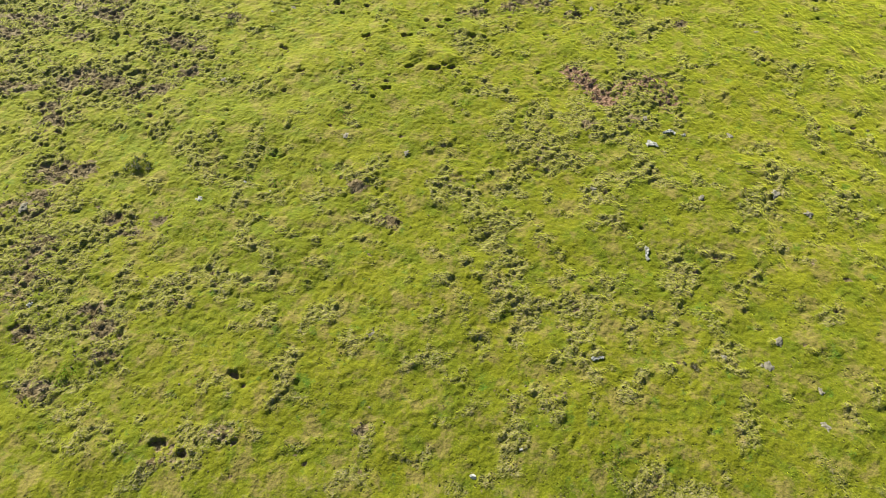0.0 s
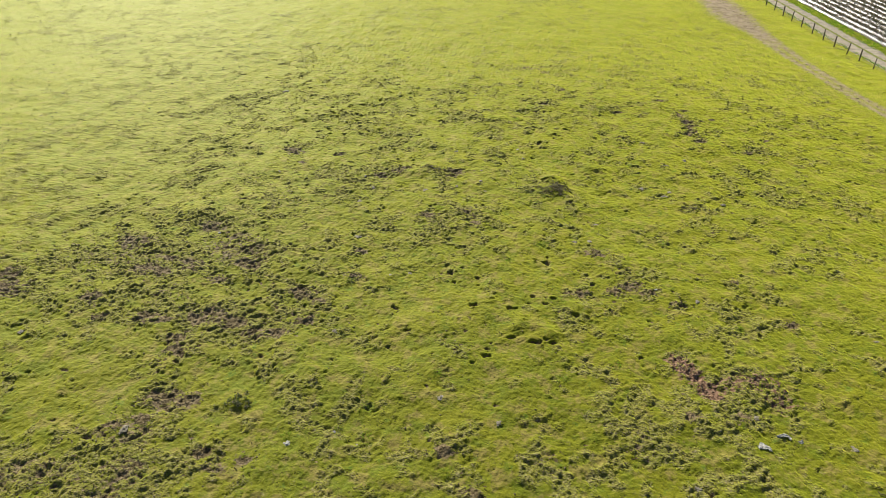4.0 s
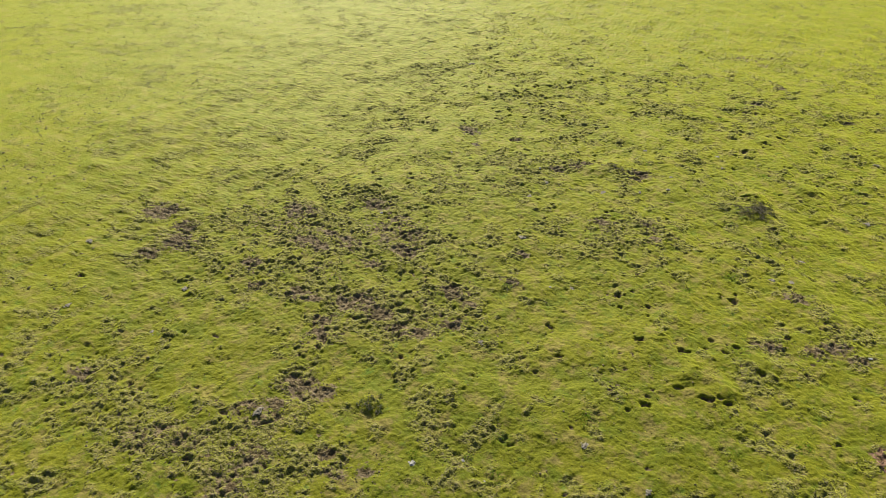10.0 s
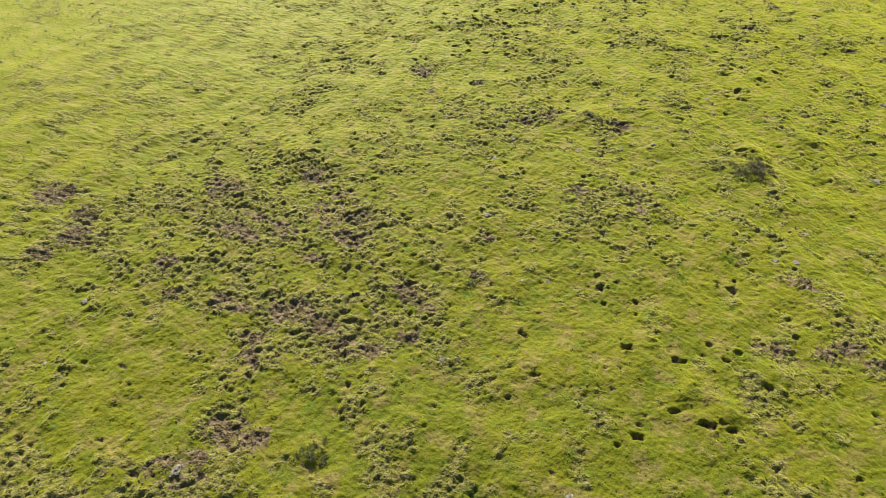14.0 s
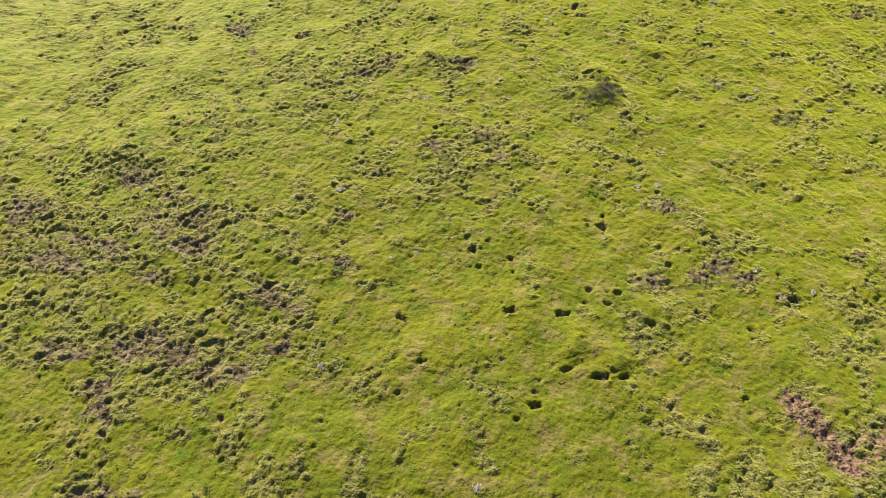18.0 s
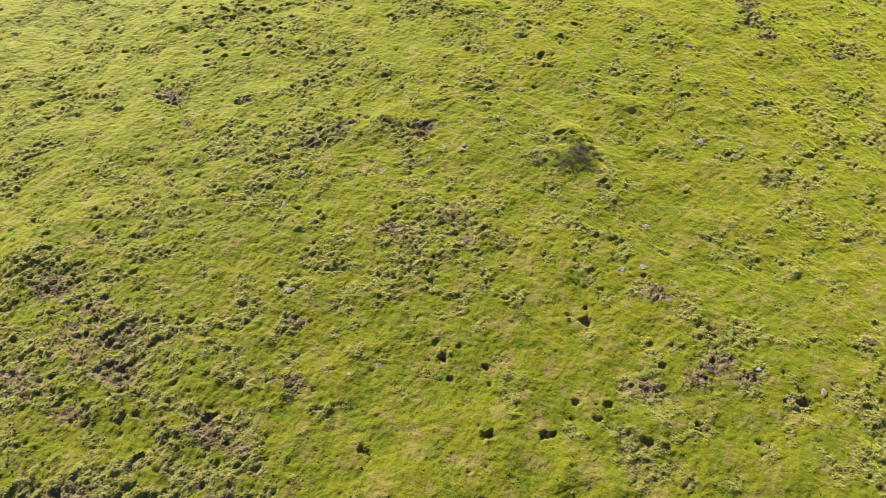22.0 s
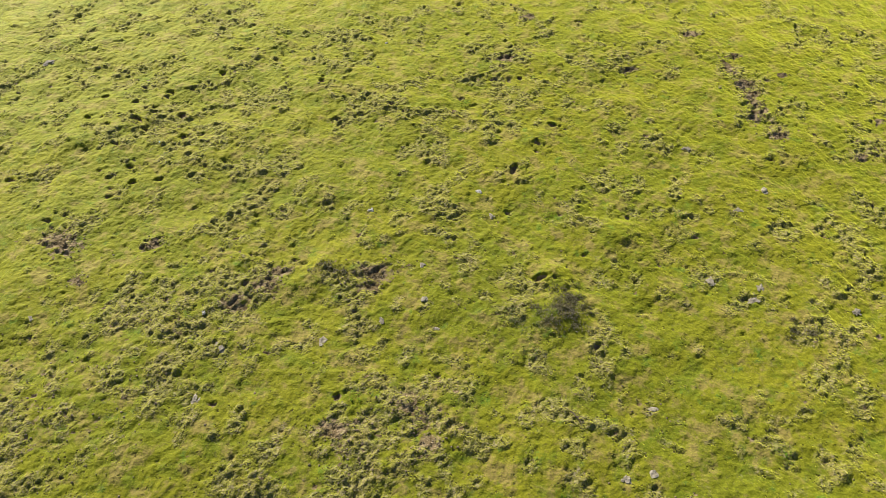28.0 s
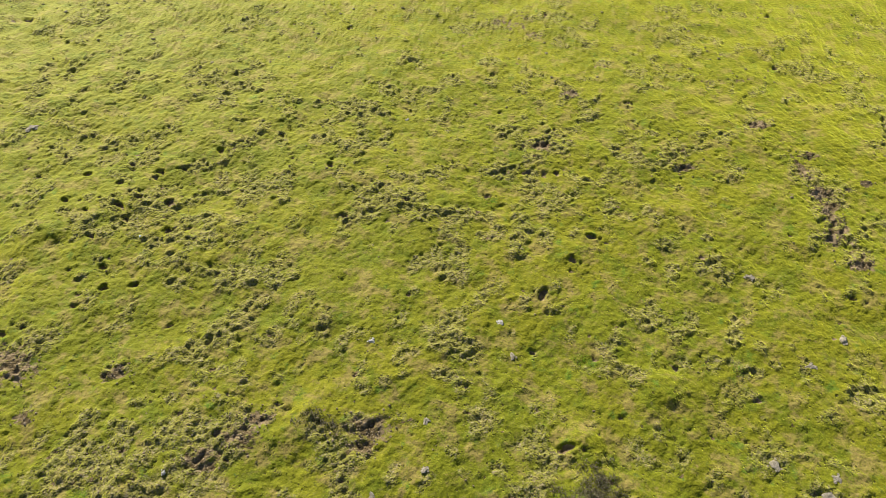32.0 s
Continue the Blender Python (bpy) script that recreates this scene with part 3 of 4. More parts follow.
done = []
for cx, cy, wide in PITS:
    if any(math.hypot(cx - x, cy - y) < (0.45 if cy < 40 else 0.75) for x, y in done):
        continue
    done.append((cx, cy))
    size = min(0.43 * wide, 0.145)
    press(cx, cy, size, 1.15 * size, rng.uniform(-0.5, 0.5), rng.uniform(1.2, 1.8), 0.75)
    for k in range(1 if wide > 0.25 else 0):
        small, far, way = wide * rng.uniform(0.20, 0.32), wide * rng.uniform(1.1, 1.7), rng.uniform(0, 6.28)
        press(cx + far * 1.4 * math.cos(way), cy + far * math.sin(way), small, small * 0.8, rng.uniform(-0.4, 0.4), 1.5, 0.6)
# The many small hoof marks, thick where the ground is trodden and thin elsewhere.
count = 170000
hx, hy = rng.uniform(-60, 26, count), rng.uniform(5, 88, count)
keep = rng.random(count) < (0.006 + 0.11 * churn_at(hx, hy, 0.0) ** 2 + 0.38 * trodden_at(hx, hy) ** 1.2)
keep &= (past_fence(hx, hy) < -0.6) & (dist_line(hx, hy, PATH_LINE) > 2.0) & (rng.random(count) < np.clip(1.3 - np.hypot(np.maximum(np.abs(hx + 6) - 24, 0), np.maximum(np.abs(hy - 33) - 30, 0)) / 22, 0.25, 1))
for cx, cy in zip(hx[keep], hy[keep]):
    size = 0.034 + 0.060 * rng.random() ** 3
    press(cx, cy, size, size * rng.uniform(0.6, 1.0), rng.uniform(-0.7, 0.7), rng.uniform(1.1, 1.9), rng.uniform(0.2, 0.9))


def land_z(x, y):
    """The height of the ground at one place."""
    i = int(np.clip(np.searchsorted(GX, x) - 1, 0, len(GX) - 2))
    j = int(np.clip(np.searchsorted(GY, y) - 1, 0, len(GY) - 2))
    a, b = (x - GX[i]) / (GX[i + 1] - GX[i]), (y - GY[j]) / (GY[j + 1] - GY[j])
    low, high = LAND[j, i] * (1 - a) + LAND[j, i + 1] * a, LAND[j + 1, i] * (1 - a) + LAND[j + 1, i + 1] * a
    return float(low * (1 - b) + high * b)


def land_many(x, y):
    i, j = np.clip(np.searchsorted(GX, x) - 1, 0, len(GX) - 2), np.clip(np.searchsorted(GY, y) - 1, 0, len(GY) - 2)
    a, b = (x - GX[i]) / (GX[i + 1] - GX[i]), (y - GY[j]) / (GY[j + 1] - GY[j])
    return (LAND[j, i] * (1 - a) + LAND[j, i + 1] * a) * (1 - b) + (LAND[j + 1, i] * (1 - a) + LAND[j + 1, i + 1] * a) * b


def soil_many(x, y):
    i, j = np.clip(np.searchsorted(GX, x), 0, len(GX) - 1), np.clip(np.searchsorted(GY, y), 0, len(GY) - 1)
    return np.maximum(soil[j, i], bare[j, i])


def mesh_of(name, verts, faces, material, smooth=False):
    """A mesh from arrays of places and of equal-sided faces."""
    me = bpy.data.meshes.new(name)
    n, k = faces.shape
    me.vertices.add(len(verts))
    me.vertices.foreach_set("co", np.ascontiguousarray(verts, np.float32).ravel())
    me.loops.add(n * k)
    me.loops.foreach_set("vertex_index", np.ascontiguousarray(faces, np.int32).ravel())
    me.polygons.add(n)
    me.polygons.foreach_set("loop_start", np.arange(0, n * k, k, dtype=np.int32))
    me.materials.append(material)
    me.update(calc_edges=True)
    me.polygons.foreach_set("use_smooth", np.full(n, smooth))
    me.update()
    return me


def note(me, name, values):
    me.attributes.new(name, "FLOAT", "POINT").data.foreach_set("value", np.ascontiguousarray(values, np.float32).ravel())


def sheet_faces(rows, columns):
    k = np.arange(rows * columns).reshape(rows, columns)
    return np.stack([k[:-1, :-1], k[:-1, 1:], k[1:, 1:], k[1:, :-1]], -1).reshape(-1, 4)


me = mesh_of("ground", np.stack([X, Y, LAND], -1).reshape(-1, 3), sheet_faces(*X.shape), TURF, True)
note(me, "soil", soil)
note(me, "bare", bare)
note(me, "rough", rough)
tagged(new("ground", me), "sunlit yellow-green grazed pasture pitted with muddy hoof holes", "ground", kind="structure")


# ---- path and track ----
def ribbon(name, line, halves, material, label, category, crown, bare_way, step=0.25, sides=21, spread=1.25):
    """A worn strip that lies in the ground, its ragged edges running out under the turf."""
    dense, wide, s = [], [], 0.0
    for (p, q, a, b) in zip(line, line[1:], halves, halves[1:]):
        n = max(2, int(math.dist(p, q) / step))
        for k in range(n):
            f = k / n
            dense.append((p[0] + (q[0] - p[0]) * f, p[1] + (q[1] - p[1]) * f))
            wide.append(a + (b - a) * f)
    dense, wide = np.array(dense), np.array(wide)
    for _ in range(12):
        dense[1:-1] = (dense[:-2] + 2 * dense[1:-1] + dense[2:]) / 4
        wide[1:-1] = (wide[:-2] + 2 * wide[1:-1] + wide[2:]) / 4
    way = np.gradient(dense, axis=0)
    way /= np.linalg.norm(way, axis=1)[:, None]
    side = np.stack([way[:, 1], -way[:, 0]], -1)
    u = np.linspace(-spread, spread, sides)
    xy = dense[:, None] + side[:, None] * (wide[:, None] * u)[..., None]
    x, y = xy[..., 0], xy[..., 1]
    z = land_many(x.ravel(), y.ravel()).reshape(x.shape)
    z = z + crown * (1 - np.abs(u / spread)[None] ** 4) + 0.02 * swell(x, y, 0.8, 11) + 0.012 * swell(x, y, 0.3, 12)
    me = mesh_of(name, np.stack([x, y, z], -1).reshape(-1, 3), sheet_faces(*x.shape), material, True)
    bare_of = bare_way(np.broadcast_to(u, x.shape), x, y)
    note(me, "path", bare_of)
    note(me, "grass", 1 - bare_of)
    note(me, "rough", np.full(x.shape, 0.35))
    return tagged(new(name, me), label, category, kind="structure")


ribbon("dirt_path", PATH_LINE, PATH_WIDE, TURF, "worn brown dirt path with crumbled stony patches", "path", 0.03,
       lambda u, x, y: np.clip(1.0 - 0.95 * np.abs(u) ** 2 - 0.50 * np.exp(-((u / 0.28) ** 2)) * np.clip((86 - y) / 6, 0, 1), 0, 1) * (np.abs(u) < 1.5), 0.3, 25, 1.9)


def beside(s, off):
    """The place s metres along the fence and off metres beyond it."""
    p = FENCE_FOOT + ALONG * s + ACROSS * off
    return p.x, p.y


ribbon("farm_track", [beside(-60, 2.55), beside(90, 2.55)], [1.35, 1.35], TRACK_EARTH, "pale gravel farm track with a grassy middle strip", "track", 0.05,
       lambda u, x, y: 0.95 - 0.75 * np.exp(-((u / 0.22) ** 2)) - 0.8 * np.clip(np.abs(u) - 0.75, 0, 1), 0.5, 13)


# ---- helpers for things ----
def part(name, bm, material, parent=None, label=""):
    """Links a bmesh as one mesh object, under a thing where one is given."""
    me = bpy.data.meshes.new(name)
    bm.to_mesh(me)
    bm.free()
    me.materials.append(material)
    ob = new(name, me)
    if parent is not None:
        ob.parent = parent
    if label:
        ob["label"] = label
    return ob


def lump(bm, size, at=(0, 0, 0), wobble=0.25, seed=0.0, steps=2):
    """An uneven rounded lump added to a bmesh."""
    made = bmesh.ops.create_icosphere(bm, subdivisions=steps, radius=1.0)["verts"]
    for v in made:
        n = 1 + wobble * noise.noise(v.co * 1.7 + Vector((seed, seed * 0.7, -seed)))
        v.co = Vector((v.co.x * size[0] * n, v.co.y * size[1] * n, v.co.z * size[2] * n)) + Vector(at)
    return made


def tube(bm, points, radius, sides=6, taper=1.0):
    """A round bar along a line of points."""
    rings = []
    for k, p in enumerate(points):
        p = Vector(p)
        way = (Vector(points[min(k + 1, len(points) - 1)]) - Vector(points[max(k - 1, 0)])).normalized()
        a = way.orthogonal().normalized()
        b = way.cross(a)
        r = radius * (1 + (taper - 1) * k / (len(points) - 1))
        rings.append([bm.verts.new(p + r * (a * math.cos(2 * math.pi * i / sides) + b * math.sin(2 * math.pi * i / sides))) for i in range(sides)])
    for low, high in zip(rings, rings[1:]):
        for i in range(sides):
            bm.faces.new((low[i], low[(i + 1) % sides], high[(i + 1) % sides], high[i]))
    bm.faces.new(rings[0][::-1])
    bm.faces.new(rings[-1])


# ---- the fence ----
fence = new("fence")
fence.location = (*beside(0, 0), land_z(*beside(0, 0)))
tagged(fence, "dark weathered timber post fence with slack wires along the track", "fence")
dice = random.Random(3)
foot = Vector(fence.location)
tops = []
for k in range(-22, 32):
    x, y = beside(k * 2.55 + dice.uniform(-0.15, 0.15), dice.uniform(-0.06, 0.06))
    z, high, lean = land_z(x, y), dice.uniform(1.12, 1.30), (dice.uniform(-0.07, 0.09), dice.uniform(-0.06, 0.06))
    bm = bmesh.new()
    base = Vector((x, y, z)) - foot
    tube(bm, [base + Vector((0, 0, -0.1)), base + Vector((lean[0] * 0.5, lean[1] * 0.5, high * 0.5)), base + Vector((lean[0], lean[1], high - 0.03)), base + Vector((lean[0], lean[1], high))], dice.uniform(0.055, 0.075), 8, 0.85)
    part("post", bm, POST, fence)
    tops.append((base, lean, high))
for level in (0.25, 0.52, 0.80, 0.96):
    bm = bmesh.new()
    line = []
    for (a, lean, high), (b, _, _) in zip(tops, tops[1:]):
        line.append(a + Vector((lean[0] * level, lean[1] * level, high * level)))
        line.append((a + b) / 2 + Vector((0, 0, 1.18 * level - 0.04)))
    tube(bm, line, 0.006, 4)
    part("wire", bm, WIRE, fence)


# ---- the field of covered beds ----
def bed_mesh(length):
    """A raised bed under a stretched plastic sheet, with creases."""
    outline = [(-0.33, -0.03), (-0.29, 0.10), (-0.24, 0.17), (-0.11, 0.20), (0.11, 0.20), (0.24, 0.17), (0.29, 0.10), (0.33, -0.03)]
    s = np.arange(0, length, 0.6)
    o = np.array(outline)
    x = np.broadcast_to(o[:, 0], (len(s), 8)) + 0.035 * rng.standard_normal((len(s), 8))
    z = np.broadcast_to(o[:, 1], (len(s), 8)) + 0.012 * rng.standard_normal((len(s), 8))
    y = np.broadcast_to(s[:, None], (len(s), 8))
    return mesh_of("plastic_bed", np.stack([x, y, z], -1).reshape(-1, 3), sheet_faces(len(s), 8), PLASTIC, True)


BED = bed_mesh(120)
turn = math.atan2(-ALONG.x, ALONG.y)
soil_strip = mesh_of("crop_field", np.array([(*beside(a, b), land_z(*beside(a, b)) + 0.03) for a in np.arange(-40, 84, 2.0) for b in np.arange(5.4, 46, 1.0)]), sheet_faces(62, 41), FIELD_SOIL, True)
tagged(new("crop_field", soil_strip), "bare brown soil between the covered beds", "soil", kind="structure")
plant_at = []
for k in range(30):
    off = 6.0 + 1.3 * k
    ob = new("plastic_bed", BED)
    x, y = beside(-38, off)
    ob.matrix_world = pose(x, y, 0.03, 0, 0, math.degrees(turn))
    ob.location.z = 0.06 + float(np.mean([land_z(*beside(s, off)) for s in range(-38, 80, 8)]))
    tagged(ob, "raised crop bed under creased white plastic sheeting", "crop bed", "beds of the field")
    for s in np.arange(-37, 80, 0.42):
        for side in (-0.17, 0.0, 0.17, 0.62):
            if rng.random() < (0.85 if side < 0.5 else 0.55) * (0.6 if k < 1 else 1.0):
                plant_at.append((*beside(s + rng.uniform(-0.1, 0.1), off + side + rng.uniform(-0.06, 0.06)), ob.location.z + 0.2))


# ---- grass, weeds and clods that nobody could count ----
def blades(name, at, material, label, category, count, high, wide, lean, seed=1):
    """Tufts of pointed blades at the given places, joined into one."""
    r = np.random.default_rng(seed)
    at = np.asarray(at, float)
    n = len(at) * count
    root = np.repeat(at, count, 0)
    angle = r.uniform(0, 2 * np.pi, n)
    tall, half = high * r.uniform(0.5, 1.3, n), wide * r.uniform(0.6, 1.3, n) / 2
    out = np.stack([np.cos(angle), np.sin(angle), np.zeros(n)], -1)
    cross = np.stack([-np.sin(angle), np.cos(angle), np.zeros(n)], -1)
    foot = root + out * (wide * 0.8 * r.random(n))[:, None] - [0, 0, 0.01]
    tip = foot + out * (tall * lean * r.uniform(0.4, 1.3, n))[:, None] + np.stack([np.zeros(n), np.zeros(n), tall], -1)
    verts = np.stack([foot - cross * half[:, None], foot + cross * half[:, None], tip], 1).reshape(-1, 3)
    me = mesh_of(name, verts, np.arange(3 * n).reshape(-1, 3), material)
    return tagged(new(name, me), label, category, kind="stuff")


def scatter(n, x0, x1, y0, y1, chance, seed):
    r = np.random.default_rng(seed)
    x, y = r.uniform(x0, x1, n), r.uniform(y0, y1, n)
    keep = r.random(n) < chance(x, y)
    x, y = x[keep], y[keep]
    return np.stack([x, y, land_many(x, y)], -1)


def turf_chance(x, y):
    clumped = 0.45 + 0.55 * np.clip(swell(x, y, 0.9, 21) + swell(x, y, 0.33, 22), -0.5, 1)
    return clumped * np.clip(1.15 - 2.2 * soil_many(x, y), 0.03, 1) * (past_fence(x, y) < 1.2) * (dist_line(x, y, PATH_LINE) > 1.3)


blades("grass", scatter(45000, -40, 24, 4, 78, lambda x, y: turf_chance(x, y) * np.clip(1.25 - np.hypot(np.maximum(np.abs(x + 6) - 17, 0), np.maximum(np.abs(y - 32) - 22, 0)) / 14, 0, 1), 31), GRASS, "short grazed yellow-green pasture grass", "grass", 5, 0.034, 0.030, 1.3, 41)
blades("grass", scatter(50000, -105, 30, 14, 122, lambda x, y: turf_chance(x, y) * np.clip(np.hypot(np.maximum(np.abs(x + 6) - 17, 0), np.maximum(np.abs(y - 32) - 22, 0)) / 14, 0, 1), 32), GRASS, "short grazed yellow-green pasture grass", "grass", 3, 0.05, 0.09, 1.8, 42)
blades("rough_grass", scatter(14000, -75, 30, 5, 105, lambda x, y: np.clip(swell(x, y, 4.2, 16) + 0.7 * swell(x, y, 1.6, 17) - 0.25, 0, 1) * np.clip(1 - 3 * soil_many(x, y), 0, 1) * (past_fence(x, y) < 1.0) * (dist_line(x, y, PATH_LINE) > 2), 34), BRUSH, "coarse brownish tufts of ungrazed grass", "grass", 6, 0.032, 0.05, 2.2, 45)
verge = [(*beside(s, o), land_z(*beside(s, o))) for s, o in zip(rng.uniform(-40, 82, 7400), np.concatenate([rng.uniform(3.75, 5.5, 6000), rng.uniform(0.9, 1.25, 1400)]))]
blades("verge_grass", verge, VERGE, "tall bright green verge grass beside the farm track", "grass", 4, 0.15, 0.08, 0.9, 43)
blades("crop_plants", plant_at, CROP, "low dark leafy crop plants growing through plastic", "crop plants", 5, 0.19, 0.15, 1.2, 44)


def clods(name, at, material, label, category, size, seed, flat=0.7):
    """Small angular lumps, joined into one."""
    r = np.random.default_rng(seed)
    at = np.asarray(at, float)
    n = len(at)
    corner = np.array([(1, 0, 0), (0, 1, 0), (-1, 0, 0), (0, -1, 0), (0, 0, 1), (0, 0, -1)], float)
    turn = r.uniform(0, 6.28, n)
    big = size * r.uniform(0.5, 1.5, n)
    shape = corner[None] * big[:, None, None] * r.uniform(0.6, 1.4, (n, 6, 1))
    shape[..., 2] *= flat
    c, t = np.cos(turn)[:, None], np.sin(turn)[:, None]
    x, y = shape[..., 0] * c - shape[..., 1] * t, shape[..., 0] * t + shape[..., 1] * c
    verts = np.stack([x, y, shape[..., 2]], -1) + at[:, None] + np.array([0, 0, 0.015])
    face = np.array([(0, 1, 4), (1, 2, 4), (2, 3, 4), (3, 0, 4), (1, 0, 5), (2, 1, 5), (3, 2, 5), (0, 3, 5)])
    me = mesh_of(name, verts.reshape(-1, 3), (face[None] + 6 * np.arange(n)[:, None, None]).reshape(-1, 3), material)
    return tagged(new(name, me), label, category, kind="stuff")


FLECKS = scatter(150000, -115, 24, 14, 126, lambda x, y: np.clip(0.03 + 0.12 * np.clip(swell(x, y, 6.0, 23), 0, 1), 0, 1) * np.clip(np.hypot(np.maximum(np.abs(x + 6) - 17, 0), np.maximum(np.abs(y - 32) - 20, 0)) / 22, 0, 1) * (past_fence(x, y) < -1) * (dist_line(x, y, PATH_LINE) > 2.5), 35)
clods("hummocks", FLECKS, BRUSH, "small rough hummocks of olive turf far across the pasture", "grass", 0.075, 52, 0.35)
CLOD_SPREAD = scatter(140000, -34, 17, 6, 62, lambda x, y: 0.8 * trodden_at(x, y) ** 1.5 + 0.9 * bare_at(x, y) ** 2 + 0.004, 33)
clods("clods", CLOD_SPREAD, CLOD, "crumbs of drying trodden earth scattered over the pasture", "clods", 0.032, 51)

PATH_CRUMBS = scatter(60000, 8, 33, 48, 126, lambda x, y: 0.30 * np.clip(1 - dist_line(x, y, PATH_LINE) / (1.3 + 2.2 * np.exp(-(((y - 94) / 8) ** 2))), 0, 1) * np.clip(swell(x, y, 1.1, 27) + 0.25, 0, 1), 36)
clods("clods", PATH_CRUMBS + [0, 0, 0.03], CLOD, "dark crumbs of earth and stones along the dirt path", "clods", 0.055, 53)


# ---- single things lying on the pasture ----
def settle(ob, x, y, sink=0.0, turn=0.0):
    ob.matrix_world = pose(x, y, land_z(x, y) - sink, 0, 0, turn)
    return ob


def plastic_scrap(x, y, long, wide, turn, seed, label):
    """A torn strip of sheeting, creased and lying in folds."""
    bm = bmesh.new()
    dice = random.Random(seed)
    rows = []
    for i in range(11):
        u = i / 10 - 0.5
        half = wide * (0.5 - 0.32 * abs(u)) * dice.uniform(0.6, 1.2)
        bend = 0.22 * long * math.sin(u * 4 + seed)
        rows.append([bm.verts.new((u * long, bend + half * (k / 2 - 1) + dice.uniform(-0.02, 0.02), 0.03 + 0.045 * dice.random())) for k in range(5)])
    for a, b in zip(rows, rows[1:]):
        for k in range(4):
            bm.faces.new((a[k], a[k + 1], b[k + 1], b[k]))
    edge = bmesh.ops.extrude_face_region(bm, geom=list(bm.faces))
    for v in edge["geom"]:
        if isinstance(v, bmesh.types.BMVert):
            v.co.z -= 0.05
    bmesh.ops.recalc_face_normals(bm, faces=list(bm.faces))
    ob = part("plastic_scrap", bm, SCRAP)
    return tagged(settle(ob, x, y, 0.0, turn), label, "litter", "litter on the pasture")


plastic_scrap(10.22, 22.0, 0.55, 0.20, -20, 1, "long torn scrap of white plastic sheeting on grass")
plastic_scrap(10.85, 21.9, 0.24, 0.15, 30, 5, "small torn scrap of white plastic sheeting on grass")
plastic_scrap(9.30, 21.2, 0.48, 0.30, 15, 2, "crumpled scrap of greyish white plastic on grass")
plastic_scrap(8.22, 15.40, 0.60, 0.20, -62, 3, "twisted strip of white plastic lying in short grass")
plastic_scrap(5.75, 10.75, 0.42, 0.16, -20, 6, "thin pale plastic scrap lying in short grass")


def flat_lump(name, x, y, size, material, label, category, group, seed, tall=0.36):
    """A stone or pat: a low lump with a few smaller ones pressed against it."""
    bm = bmesh.new()
    dice = random.Random(seed)
    lump(bm, (size, size * dice.uniform(0.5, 0.85), size * tall), (0, 0, size * 0.08), 0.8, seed)
    for k in range(5):
        a, r = dice.uniform(0, 6.28), size * dice.uniform(0.6, 1.2)
        q = size * dice.uniform(0.2, 0.5)
        lump(bm, (q, q * 0.8, q * tall), (r * math.cos(a), r * math.sin(a), size * 0.06), 0.5, seed + k, 1)
    ob = part(name, bm, material)
    return tagged(settle(ob, x, y, 0.01, dice.uniform(0, 360)), label, category, group)


PATS = [
    (6.52, 18.7, 0.16), (14.05, 18.5, 0.24), (13.2, 8.4, 0.17), (10.9, 18.2, 0.15), (12.9, 21.9, 0.16), (15.2, 17.5, 0.16), (11.8, 10.6, 0.20), (12.4, 11.6, 0.20), (-2.33, 11.5, 0.17),
    (7.70, 30.95, 0.15), (7.2, 43.65, 0.14), (5.7, 51.35, 0.18), (10.6, 42.8, 0.16), (2.3, 38.3, 0.17), (-4.2, 21.4, 0.17), (1.1, 35.8, 0.14),
    (-4.2, 21.35, 0.12), (-1.5, 20.4, 0.13), (-13.1, 37.75, 0.16), (9.3, 22.9, 0.14), (-33.3, 22.2, 0.18), (-10.4, 24.9, 0.17), (-7.9, 30.6, 0.17),
    (-11.8, 33.4, 0.18), (1.93, 36.0, 0.17), (-16.9, 16.95, 0.24), (6.83, 43.1, 0.20), (5.35, 43.9, 0.20), (-7.2, 41.3, 0.18),
]
PATS_FAR = [
    (-9.2, 40.3, 0.20), (-12.7, 39.8, 0.22), (8.6, 48.9, 0.22), (7.2, 47.6, 0.16), (-3.2, 46.8, 0.13), (-25.7, 56.0, 0.24), (-29.8, 17.9, 0.16), (-24.7, 18.5, 0.18), (-25.6, 21.6, 0.15),
    (-5.7, 42.3, 0.12), (-5.9, 43.9, 0.14), (-5.2, 41.1, 0.13), (13.4, 9.7, 0.13), (10.3, 10.9, 0.12), (-19.9, 40.6, 0.15), (15.9, 29.2, 0.12), (-12.9, 39.95, 0.10),
]
for n, (x, y, size) in enumerate(PATS + PATS_FAR):
    flat_lump("dung_pat", x, y, size, DUNG, "bleached grey dried dung pat on short grass", "dung", "dried pats on the pasture", n, 0.2)
STONES = [(1.3, 6.5, 0.13), (-9.9, 17.6, 0.13), (-8.26, 18.7, 0.10), (-4.2, 21.3, 0.08), (2.9, 7.4, 0.07), (-7.1, 18.2, 0.07), (5.6, 31.7, 0.09), (-15.0, 12.4, 0.1), (-13.7, 41.2, 0.09), (4.97, 32.76, 0.1), (-3.68, 48.1, 0.13), (-8.2, 46.7, 0.13), (-8.9, 30.1, 0.07), (-20.1, 32.0, 0.10), (-8.8, 58.9, 0.08)]
for n, (x, y, size) in enumerate(STONES):
    flat_lump("stone", x, y, size, STONE, "small pale rounded stone lying in the turf", "stone", "loose stones on the pasture", n + 40)
flat_lump("blue_litter", -18.2, 50.3, 0.06, BLUE, "crushed scrap of pale blue plastic on grass", "litter", "litter on the pasture", 90)


